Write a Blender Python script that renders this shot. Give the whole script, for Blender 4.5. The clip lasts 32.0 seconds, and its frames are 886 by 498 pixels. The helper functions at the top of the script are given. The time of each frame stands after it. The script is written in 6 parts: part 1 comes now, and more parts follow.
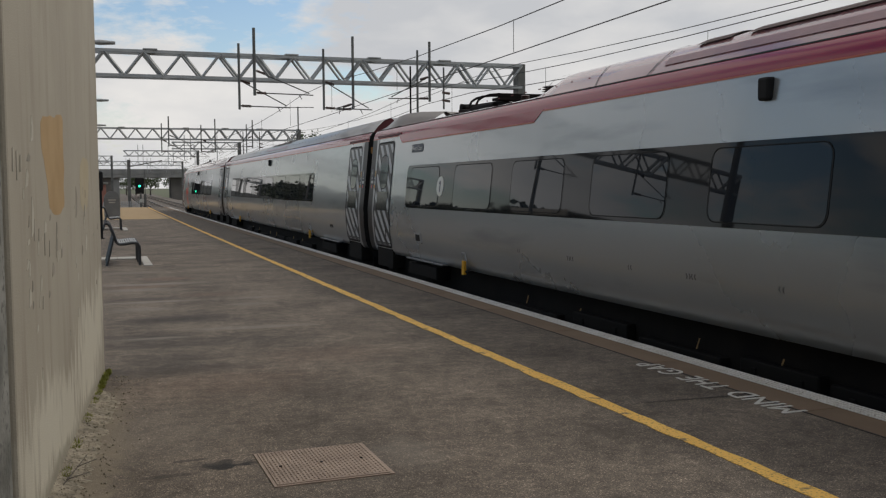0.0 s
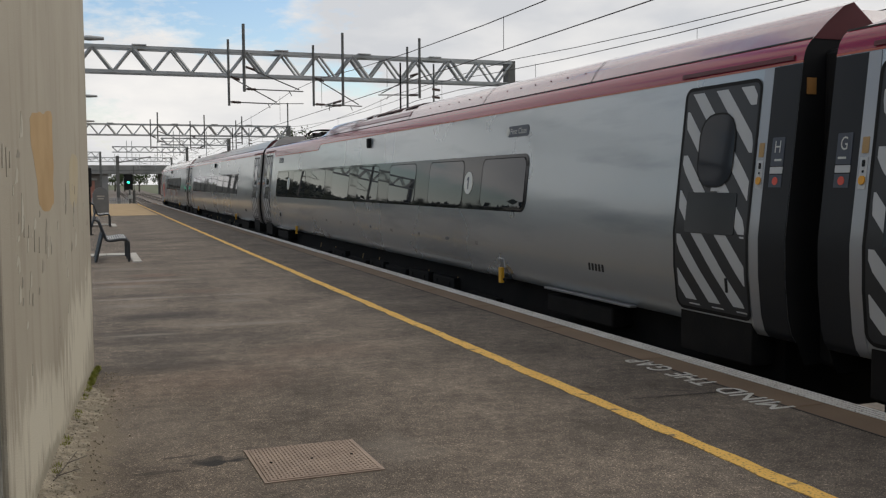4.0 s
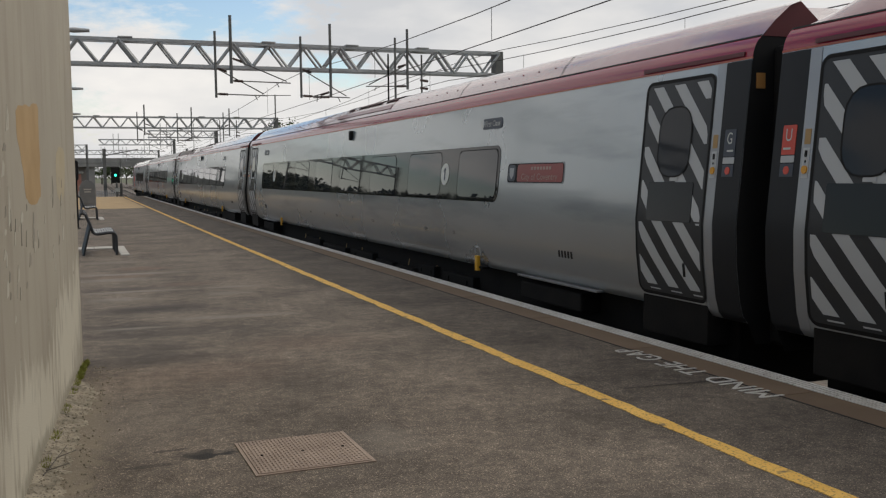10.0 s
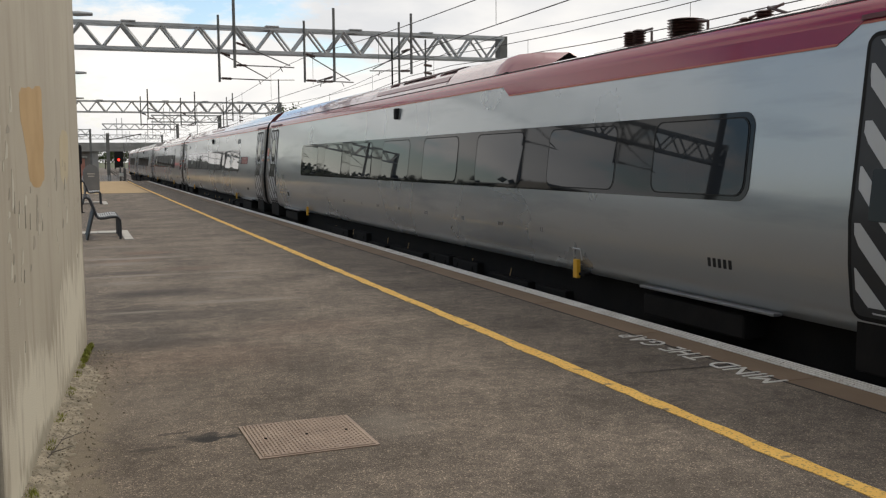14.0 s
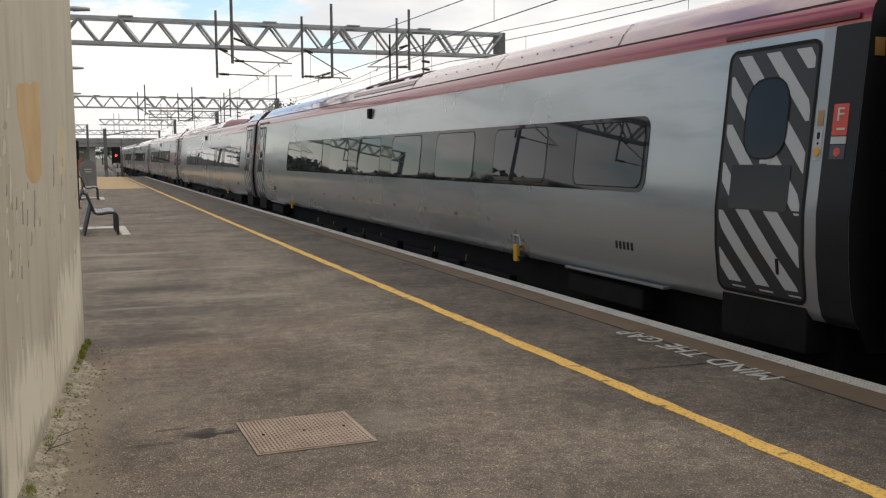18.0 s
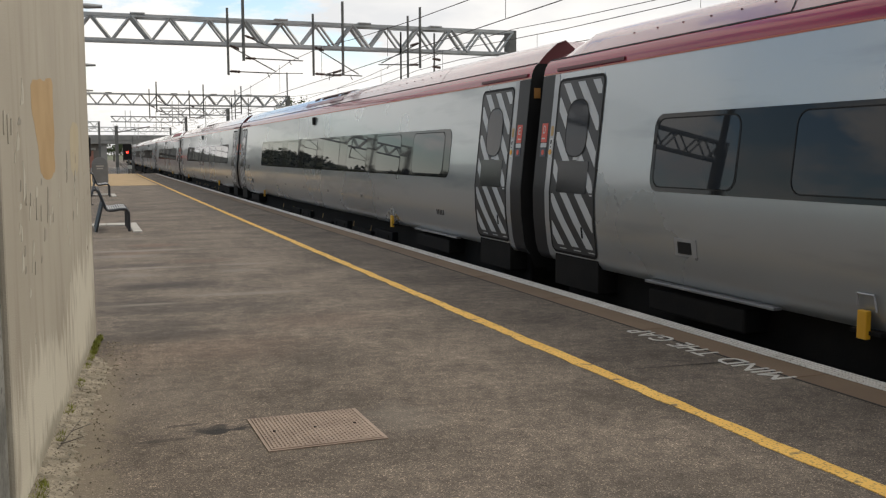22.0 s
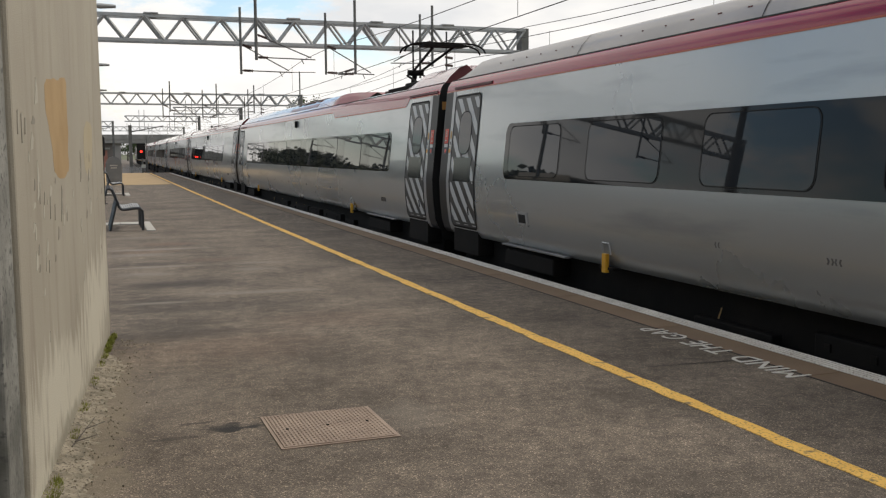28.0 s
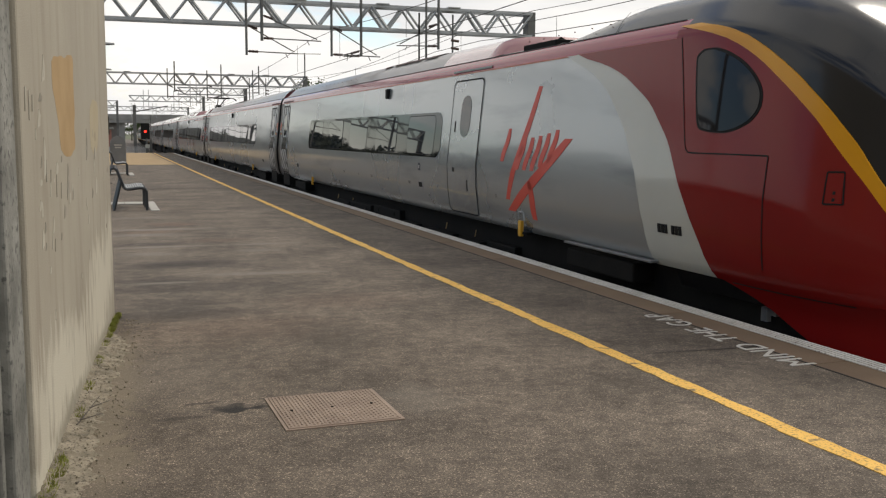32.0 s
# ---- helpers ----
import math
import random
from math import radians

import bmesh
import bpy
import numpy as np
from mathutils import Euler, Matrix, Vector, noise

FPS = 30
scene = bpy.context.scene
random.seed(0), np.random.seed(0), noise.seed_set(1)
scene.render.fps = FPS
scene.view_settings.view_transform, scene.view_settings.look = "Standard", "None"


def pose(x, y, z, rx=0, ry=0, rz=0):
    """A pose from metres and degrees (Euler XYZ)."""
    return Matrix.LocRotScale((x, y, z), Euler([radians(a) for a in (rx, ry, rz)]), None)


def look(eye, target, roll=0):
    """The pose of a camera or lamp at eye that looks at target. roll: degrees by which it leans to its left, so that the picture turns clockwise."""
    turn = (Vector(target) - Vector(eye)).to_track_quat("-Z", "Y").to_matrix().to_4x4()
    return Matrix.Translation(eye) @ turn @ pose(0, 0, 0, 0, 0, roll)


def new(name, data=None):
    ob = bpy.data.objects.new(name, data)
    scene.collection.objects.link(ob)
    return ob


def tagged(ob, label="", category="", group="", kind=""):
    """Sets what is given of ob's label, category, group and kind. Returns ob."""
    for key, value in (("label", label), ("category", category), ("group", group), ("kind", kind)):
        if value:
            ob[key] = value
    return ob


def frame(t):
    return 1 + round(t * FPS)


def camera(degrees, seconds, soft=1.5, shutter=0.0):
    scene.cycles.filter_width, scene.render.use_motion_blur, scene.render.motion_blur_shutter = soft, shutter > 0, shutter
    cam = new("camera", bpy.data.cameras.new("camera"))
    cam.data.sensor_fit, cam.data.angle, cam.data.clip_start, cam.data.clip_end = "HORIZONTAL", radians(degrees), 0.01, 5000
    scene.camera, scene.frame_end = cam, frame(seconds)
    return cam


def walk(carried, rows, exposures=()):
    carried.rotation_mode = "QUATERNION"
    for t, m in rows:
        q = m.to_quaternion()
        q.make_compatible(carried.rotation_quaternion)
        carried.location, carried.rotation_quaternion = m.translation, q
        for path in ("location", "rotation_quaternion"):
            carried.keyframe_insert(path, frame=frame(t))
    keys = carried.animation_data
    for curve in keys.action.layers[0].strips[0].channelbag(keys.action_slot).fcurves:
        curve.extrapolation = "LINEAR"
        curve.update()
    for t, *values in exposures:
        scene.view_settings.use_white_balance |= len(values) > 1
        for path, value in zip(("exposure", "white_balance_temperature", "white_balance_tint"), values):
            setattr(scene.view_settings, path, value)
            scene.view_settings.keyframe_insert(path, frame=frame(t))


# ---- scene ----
cam = camera(49.523, 32.0, soft=1.25, shutter=0.0)
EYE = (0.0, 0.0, 1.473)


def aim(yaw, tilt, lean, dx, dy, dz):
    """A camera pose: yaw to the right of the track, tilt downwards, lean to the right, in degrees."""
    e = Vector((EYE[0] + dx, EYE[1] + dy, EYE[2] + dz))
    a, b = radians(yaw), radians(tilt)
    d = Vector((math.sin(a) * math.cos(b), math.cos(a) * math.cos(b), -math.sin(b)))
    return look(e, e + d * 10.0, -lean)


# seconds, yaw, tilt, lean, and the sway of the hand in metres
SWAY = [
    (0.0, 19.657, 3.768, 0.400, 0.017, -0.016, 0.012),
    (0.5, 19.918, 3.856, 0.342, 0.016, -0.017, 0.011),
    (1.0, 20.051, 3.942, 0.382, 0.012, -0.016, 0.013),
    (1.5, 20.159, 3.907, 0.324, 0.016, -0.022, 0.015),
    (2.0, 20.258, 3.822, 0.344, 0.015, -0.022, 0.013),
    (2.5, 20.313, 3.764, 0.321, 0.014, -0.022, 0.012),
    (3.0, 20.328, 3.711, 0.234, 0.011, -0.022, 0.009),
    (3.5, 20.299, 3.810, 0.280, 0.010, -0.030, 0.014),
    (5.5, 20.291, 4.402, 0.392, 0.013, -0.016, 0.013),
    (6.0, 20.439, 4.450, 0.390, 0.013, -0.013, 0.011),
    (6.5, 20.661, 4.446, 0.368, 0.011, -0.016, 0.011),
    (7.0, 20.684, 4.422, 0.427, 0.008, -0.016, 0.011),
    (7.5, 20.653, 4.528, 0.469, 0.008, -0.016, 0.009),
    (8.0, 20.540, 4.625, 0.545, 0.011, -0.016, 0.011),
    (8.5, 20.666, 4.590, 0.620, 0.011, -0.014, 0.011),
    (9.0, 20.699, 4.585, 0.597, 0.007, -0.017, 0.009),
    (9.5, 20.741, 4.582, 0.559, 0.012, -0.013, 0.007),
    (10.0, 20.927, 4.499, 0.626, 0.008, -0.018, 0.013),
    (10.5, 20.843, 4.477, 0.571, 0.011, -0.013, 0.009),
    (11.0, 20.817, 4.532, 0.597, 0.009, -0.020, 0.008),
    (11.5, 20.787, 4.618, 0.549, 0.007, -0.017, 0.007),
    (12.0, 20.811, 4.829, 0.569, 0.008, -0.013, 0.008),
    (12.5, 20.699, 4.930, 0.583, 0.008, -0.012, 0.006),
    (13.0, 20.709, 5.072, 0.607, 0.005, -0.011, 0.006),
    (13.5, 20.724, 5.211, 0.516, 0.007, -0.010, 0.004),
    (14.0, 20.722, 5.358, 0.485, 0.007, -0.008, 0.004),
    (14.5, 20.823, 5.538, 0.386, 0.001, -0.008, 0.005),
    (16.5, 20.934, 5.441, 0.388, 0.002, -0.007, 0.007),
    (17.0, 20.919, 5.442, 0.314, 0.003, -0.003, 0.003),
    (17.5, 20.899, 5.501, 0.296, 0.001, -0.008, 0.005),
    (18.0, 20.874, 5.584, 0.367, 0.005, -0.007, 0.006),
    (18.5, 20.845, 5.605, 0.303, 0.002, -0.007, 0.005),
    (19.0, 20.739, 5.621, 0.325, 0.004, 0.001, 0.004),
    (19.5, 20.642, 5.513, 0.261, -0.002, -0.002, 0.002),
    (20.0, 20.462, 5.461, 0.272, -0.005, -0.009, 0.005),
    (20.5, 20.309, 5.504, 0.214, -0.003, -0.009, 0.002),
    (21.0, 20.307, 5.589, 0.172, -0.001, 0.002, -0.001),
    (21.5, 20.353, 5.664, 0.145, -0.004, -0.001, 0.002),
    (22.0, 20.284, 5.701, 0.180, -0.003, -0.004, 0.004),
    (22.5, 20.194, 5.801, 0.177, 0.000, 0.001, 0.003),
    (23.0, 20.136, 5.739, 0.155, -0.000, -0.000, 0.000),
    (23.5, 20.043, 5.777, 0.168, -0.003, 0.003, -0.002),
    (24.0, 19.914, 5.807, 0.094, -0.008, 0.009, -0.003),
    (24.5, 19.723, 5.832, 0.078, -0.009, -0.004, 0.003),
    (25.0, 19.662, 5.804, 0.055, -0.007, 0.004, -0.000),
    (25.5, 19.635, 5.824, 0.109, -0.004, -0.008, 0.003),
    (27.5, 19.433, 5.616, 0.215, 0.001, -0.008, 0.002),
    (28.0, 19.526, 5.789, 0.355, -0.000, -0.002, 0.001),
    (28.5, 19.482, 5.989, 0.357, -0.005, 0.001, 0.001),
    (29.0, 19.364, 6.192, 0.133, -0.010, 0.008, -0.001),
    (29.5, 19.267, 6.324, 0.071, -0.001, 0.018, -0.004),
    (30.0, 19.400, 6.429, -0.032, -0.001, 0.013, -0.001),
    (30.5, 19.628, 6.504, -0.051, -0.003, 0.009, 0.001),
    (31.0, 19.604, 6.639, -0.178, -0.007, 0.012, -0.003),
    (31.5, 19.575, 6.801, -0.277, -0.010, 0.015, -0.002),
    (32.0, 19.354, 6.746, -0.367, -0.013, 0.020, -0.004),
]
EXPOSURES = [(0.0, -0.31, 6700, 10), (1.0, -0.19, 6700, 10), (3.0, -0.09, 6700, 10), (6.0, -0.10, 6750, 10), (10.0, -0.12, 6800, 10), (12.0, -0.17, 6800, 10), (13.0, -0.18, 6800, 10), (14.0, 0.19, 6900, 10), (17.0, 0.27, 6950, 10), (20.0, 0.29, 6950, 10), (32.0, 0.21, 6950, 10)]
walk(cam, [(r[0], aim(*r[1:])) for r in SWAY], EXPOSURES)


# ---- light ----
SUN_AZ, SUN_EL = 62.0, 48.0   # degrees clockwise from the track's far direction, and above the horizon
world = bpy.data.worlds.new("world")
scene.world = world
world.use_nodes = True
wn, wl = world.node_tree.nodes, world.node_tree.links
wn.clear()
w_out = wn.new("ShaderNodeOutputWorld")
w_bg = wn.new("ShaderNodeBackground")
w_sky = wn.new("ShaderNodeTexSky")
w_sky.sky_type = "NISHITA"
w_sky.sun_disc = False
w_sky.sun_elevation = radians(SUN_EL)
w_sky.sun_rotation = radians(SUN_AZ)
w_co = wn.new("ShaderNodeTexCoord")
w_map = wn.new("ShaderNodeMapping")
w_map.inputs["Scale"].default_value = (1.0, 1.0, 2.6)
w_map.inputs["Location"].default_value = (1.7, 0.6, 0.9)
w_n1 = wn.new("ShaderNodeTexNoise")
w_n1.inputs["Scale"].default_value = 3.0
w_n1.inputs["Detail"].default_value = 9.0
w_n1.inputs["Roughness"].default_value = 0.6
w_r1 = wn.new("ShaderNodeValToRGB")
w_r1.color_ramp.elements[0].position, w_r1.color_ramp.elements[1].position = 0.41, 0.475
w_n2 = wn.new("ShaderNodeTexNoise")
w_n2.inputs["Scale"].default_value = 5.5
w_n2.inputs["Detail"].default_value = 8.0
w_r2 = wn.new("ShaderNodeValToRGB")
w_r2.color_ramp.elements[0].position, w_r2.color_ramp.elements[1].position = 0.35, 0.68
w_r2.color_ramp.elements[0].color = (6.7, 7.0, 7.5, 1)
w_r2.color_ramp.elements[1].color = (9.8, 9.75, 9.7, 1)
w_mix = wn.new("ShaderNodeMix")
w_mix.data_type = "RGBA"
wl.new(w_co.outputs["Generated"], w_map.inputs["Vector"])
for n in (w_n1, w_n2):
    wl.new(w_map.outputs["Vector"], n.inputs["Vector"])
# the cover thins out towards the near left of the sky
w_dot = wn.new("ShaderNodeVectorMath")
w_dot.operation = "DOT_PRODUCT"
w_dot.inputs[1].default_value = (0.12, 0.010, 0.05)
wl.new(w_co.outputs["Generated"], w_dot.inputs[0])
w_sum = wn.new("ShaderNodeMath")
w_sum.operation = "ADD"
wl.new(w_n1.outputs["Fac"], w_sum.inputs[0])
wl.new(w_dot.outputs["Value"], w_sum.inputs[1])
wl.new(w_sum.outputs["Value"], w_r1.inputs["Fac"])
wl.new(w_n2.outputs["Fac"], w_r2.inputs["Fac"])
# cloud closes up towards the horizon
w_sep = wn.new("ShaderNodeSeparateXYZ")
wl.new(w_co.outputs["Generated"], w_sep.inputs["Vector"])
w_far = wn.new("ShaderNodeMapRange")
w_far.inputs["From Min"].default_value, w_far.inputs["From Max"].default_value = 0.02, 0.075
w_far.inputs["To Min"].default_value, w_far.inputs["To Max"].default_value = 1.0, 0.0
wl.new(w_sep.outputs["Z"], w_far.inputs["Value"])
w_max = wn.new("ShaderNodeMath")
w_max.operation = "MAXIMUM"
wl.new(w_r1.outputs["Color"], w_max.inputs[0])
wl.new(w_far.outputs["Result"], w_max.inputs[1])
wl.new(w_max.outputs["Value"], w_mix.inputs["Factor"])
w_hs = wn.new("ShaderNodeHueSaturation")
w_hs.inputs["Saturation"].default_value, w_hs.inputs["Value"].default_value = 1.2, 1.4
wl.new(w_sky.outputs["Color"], w_hs.inputs["Color"])
wl.new(w_hs.outputs["Color"], w_mix.inputs["A"])
wl.new(w_r2.outputs["Color"], w_mix.inputs["B"])
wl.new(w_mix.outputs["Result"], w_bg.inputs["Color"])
w_bg.inputs["Strength"].default_value = 0.1
wl.new(w_bg.outputs["Background"], w_out.inputs["Surface"])

sun = new("sun", bpy.data.lights.new("sun", "SUN"))
sun.data.energy, sun.data.angle, sun.data.color = 1.35, radians(12), (1.0, 0.95, 0.88)
_a, _e = radians(SUN_AZ), radians(SUN_EL)
sun.matrix_world = look((40 * math.sin(_a), 40 * math.cos(_a), 40 * math.tan(_e)), (0, 0, 0))


# ---- materials ----
def surf(name, c1, c2, scale=4.0, rough=(0.6, 0.85), metal=0.0, bump=0.2, bscale=60.0, coat=0.0, spec=0.5,
         fine=None, stain=None, vary=0.0):
    """A procedural surface: two colours by a large noise, fine speckle, a stain colour, and a fine relief."""
    m = bpy.data.materials.new(name)
    m.use_nodes = True
    n, l = m.node_tree.nodes, m.node_tree.links
    p = n["Principled BSDF"]
    co = n.new("ShaderNodeTexCoord")
    big = n.new("ShaderNodeTexNoise")
    big.inputs["Scale"].default_value, big.inputs["Detail"].default_value = scale, 6.0
    l.new(co.outputs["Object"], big.inputs["Vector"])
    ramp = n.new("ShaderNodeValToRGB")
    ramp.color_ramp.elements[0].position, ramp.color_ramp.elements[1].position = 0.35, 0.65
    ramp.color_ramp.elements[0].color, ramp.color_ramp.elements[1].color = (*c1, 1), (*c2, 1)
    l.new(big.outputs["Fac"], ramp.inputs["Fac"])
    colour = ramp.outputs["Color"]
    sm = n.new("ShaderNodeTexNoise")
    sm.inputs["Scale"].default_value, sm.inputs["Detail"].default_value = bscale, 3.0
    l.new(co.outputs["Object"], sm.inputs["Vector"])
    if fine:
        fr = n.new("ShaderNodeValToRGB")
        fr.color_ramp.elements[0].position, fr.color_ramp.elements[1].position = fine[0], fine[1]
        l.new(sm.outputs["Fac"], fr.inputs["Fac"])
        mx = n.new("ShaderNodeMix")
        mx.data_type = "RGBA"
        l.new(fr.outputs["Color"], mx.inputs["Factor"])
        l.new(colour, mx.inputs["A"])
        mx.inputs["B"].default_value = (*fine[2], 1)
        colour = mx.outputs["Result"]
    if stain:
        st = n.new("ShaderNodeTexNoise")
        st.inputs["Scale"].default_value, st.inputs["Detail"].default_value = stain[0], 5.0
        mp = n.new("ShaderNodeMapping")
        mp.inputs["Scale"].default_value = stain[4] if len(stain) > 4 else (1, 1, 1)
        l.new(co.outputs["Object"], mp.inputs["Vector"])
        l.new(mp.outputs["Vector"], st.inputs["Vector"])
        sr = n.new("ShaderNodeValToRGB")
        sr.color_ramp.elements[0].position, sr.color_ramp.elements[1].position = stain[1], stain[2]
        l.new(st.outputs["Fac"], sr.inputs["Fac"])
        mx = n.new("ShaderNodeMix")
        mx.data_type = "RGBA"
        l.new(sr.outputs["Color"], mx.inputs["Factor"])
        l.new(colour, mx.inputs["A"])
        mx.inputs["B"].default_value = (*stain[3], 1)
        colour = mx.outputs["Result"]
    if vary:
        oi = n.new("ShaderNodeObjectInfo")
        hv = n.new("ShaderNodeHueSaturation")
        mr = n.new("ShaderNodeMapRange")
        mr.inputs["To Min"].default_value, mr.inputs["To Max"].default_value = 1 - vary, 1 + vary
        l.new(oi.outputs["Random"], mr.inputs["Value"])
        l.new(mr.outputs["Result"], hv.inputs["Value"])
        l.new(colour, hv.inputs["Color"])
        colour = hv.outputs["Color"]
    l.new(colour, p.inputs["Base Color"])
    rr = n.new("ShaderNodeMapRange")
    rr.inputs["To Min"].default_value, rr.inputs["To Max"].default_value = rough
    l.new(big.outputs["Fac"], rr.inputs["Value"])
    l.new(rr.outputs["Result"], p.inputs["Roughness"])
    p.inputs["Metallic"].default_value = metal
    p.inputs["Specular IOR Level"].default_value = spec
    p.inputs["Coat Weight"].default_value = coat
    p.inputs["Coat Roughness"].default_value = 0.06
    if bump:
        b = n.new("ShaderNodeBump")
        b.inputs["Strength"].default_value, b.inputs["Distance"].default_value = bump, 0.01
        l.new(sm.outputs["Fac"], b.inputs["Height"])
        l.new(b.outputs["Normal"], p.inputs["Normal"])
    return m


def glow(name, c, strength):
    m = bpy.data.materials.new(name)
    m.use_nodes = True
    p = m.node_tree.nodes["Principled BSDF"]
    p.inputs["Base Color"].default_value = (*c, 1)
    p.inputs["Emission Color"].default_value = (*c, 1)
    p.inputs["Emission Strength"].default_value = strength
    return m




def aggregate(name, c1, c2, dark, light, size=128.0, patch=1.1):
    """Worn asphalt: mottled binder with stone chips of many tones, small pits and a fine relief."""
    m = bpy.data.materials.new(name)
    m.use_nodes = True
    n, l = m.node_tree.nodes, m.node_tree.links
    p = n["Principled BSDF"]
    co = n.new("ShaderNodeTexCoord")

    def nz(scale, detail, rough=0.5):
        t = n.new("ShaderNodeTexNoise")
        t.inputs["Scale"].default_value, t.inputs["Detail"].default_value, t.inputs["Roughness"].default_value = scale, detail, rough
        l.new(co.outputs["Object"], t.inputs["Vector"])
        return t.outputs["Fac"]

    def ramp(src, p0, p1, a, b):
        r = n.new("ShaderNodeValToRGB")
        r.color_ramp.elements[0].position, r.color_ramp.elements[1].position = p0, p1
        r.color_ramp.elements[0].color, r.color_ramp.elements[1].color = (*a, 1), (*b, 1)
        l.new(src, r.inputs["Fac"])
        return r.outputs["Color"]

    def mix(kind, fac, a, b):
        x = n.new("ShaderNodeMix")
        x.data_type, x.blend_type = "RGBA", kind
        x.inputs["Factor"].default_value = fac
        l.new(a, x.inputs["A"])
        l.new(b, x.inputs["B"])
        return x.outputs["Result"]

    vo = n.new("ShaderNodeTexVoronoi")
    vo.inputs["Scale"].default_value = size
    l.new(co.outputs["Object"], vo.inputs["Vector"])
    sp = n.new("ShaderNodeSeparateColor")
    l.new(vo.outputs["Color"], sp.inputs["Color"])
    base = ramp(nz(patch, 8.0, 0.62), 0.36, 0.64, c1, c2)
    mid = ramp(nz(9.0, 6.0, 0.6), 0.33, 0.67, (0.73, 0.73, 0.73), (1.25, 1.25, 1.24))
    chips = ramp(sp.outputs["Red"], 0.0, 1.0, dark, light)
    chips.node.color_ramp.elements.new(0.88).color = (1.02, 1.02, 1.02, 1)
    col = mix("MULTIPLY", 1.0, mix("MULTIPLY", 1.0, base, mid), chips)
    pits = ramp(nz(48.0, 4.0, 0.6), 0.33, 0.42, (0.45, 0.44, 0.43), (1, 1, 1))
    col = mix("MULTIPLY", 0.8, col, pits)
    l.new(col, p.inputs["Base Color"])
    p.inputs["Roughness"].default_value = 0.88
    p.inputs["Specular IOR Level"].default_value = 0.3
    bp = n.new("ShaderNodeBump")
    bp.inputs["Strength"].default_value, bp.inputs["Distance"].default_value = 0.5, 0.004
    l.new(vo.outputs["Distance"], bp.inputs["Height"])
    l.new(bp.outputs["Normal"], p.inputs["Normal"])
    return m


ASPHALT = aggregate("asphalt", (0.108, 0.088, 0.070), (0.196, 0.160, 0.127), (0.52, 0.52, 0.52), (2.5, 2.45, 2.35), 175.0)


def spots(m, rows, upright=False, stretch=(1, 1, 1), edge=(1.15, 0.35), grain=5.0, swing=1.6):
    """Stains and patches of their own shape: (x, y, half width, half length, colour, strength), softened by noise.
    Upright: on a wall, (along, up)."""
    n, l = m.node_tree.nodes, m.node_tree.links
    p = n["Principled BSDF"]
    co = n.new("ShaderNodeTexCoord")
    nz = n.new("ShaderNodeTexNoise")
    nz.inputs["Scale"].default_value, nz.inputs["Detail"].default_value = grain, 6.0
    st = n.new("ShaderNodeMapping")
    st.inputs["Scale"].default_value = stretch
    l.new(co.outputs["Object"], st.inputs["Vector"])
    l.new(st.outputs["Vector"], nz.inputs["Vector"])
    for x, y, a, b, c, k in rows:
        mp = n.new("ShaderNodeMapping")
        mp.inputs["Location"].default_value = (0, -x / a, -y / b) if upright else (-x / a, -y / b, 0)
        mp.inputs["Scale"].default_value = (0, 1 / a, 1 / b) if upright else (1 / a, 1 / b, 0)
        ln = n.new("ShaderNodeVectorMath")
        ln.operation = "LENGTH"
        ad = n.new("ShaderNodeMath")
        ad.operation = "MULTIPLY_ADD"
        ad.inputs[1].default_value, ad.inputs[2].default_value = swing, -swing / 2
        sm = n.new("ShaderNodeMath")
        sm.operation = "ADD"
        mr = n.new("ShaderNodeMapRange")
        mr.inputs["From Min"].default_value, mr.inputs["From Max"].default_value = edge
        mr.inputs["To Max"].default_value = k
        mx = n.new("ShaderNodeMix")
        mx.data_type = "RGBA"
        l.new(co.outputs["Object"], mp.inputs["Vector"])
        l.new(mp.outputs["Vector"], ln.inputs[0])
        l.new(nz.outputs["Fac"], ad.inputs[0])
        l.new(ln.outputs["Value"], sm.inputs[0])
        l.new(ad.outputs["Value"], sm.inputs[1])
        l.new(sm.outputs["Value"], mr.inputs["Value"])
        l.new(mr.outputs["Result"], mx.inputs["Factor"])
        l.new(p.inputs["Base Color"].links[0].from_socket, mx.inputs["A"])
        mx.inputs["B"].default_value = (*c, 1)
        l.new(mx.outputs["Result"], p.inputs["Base Color"])


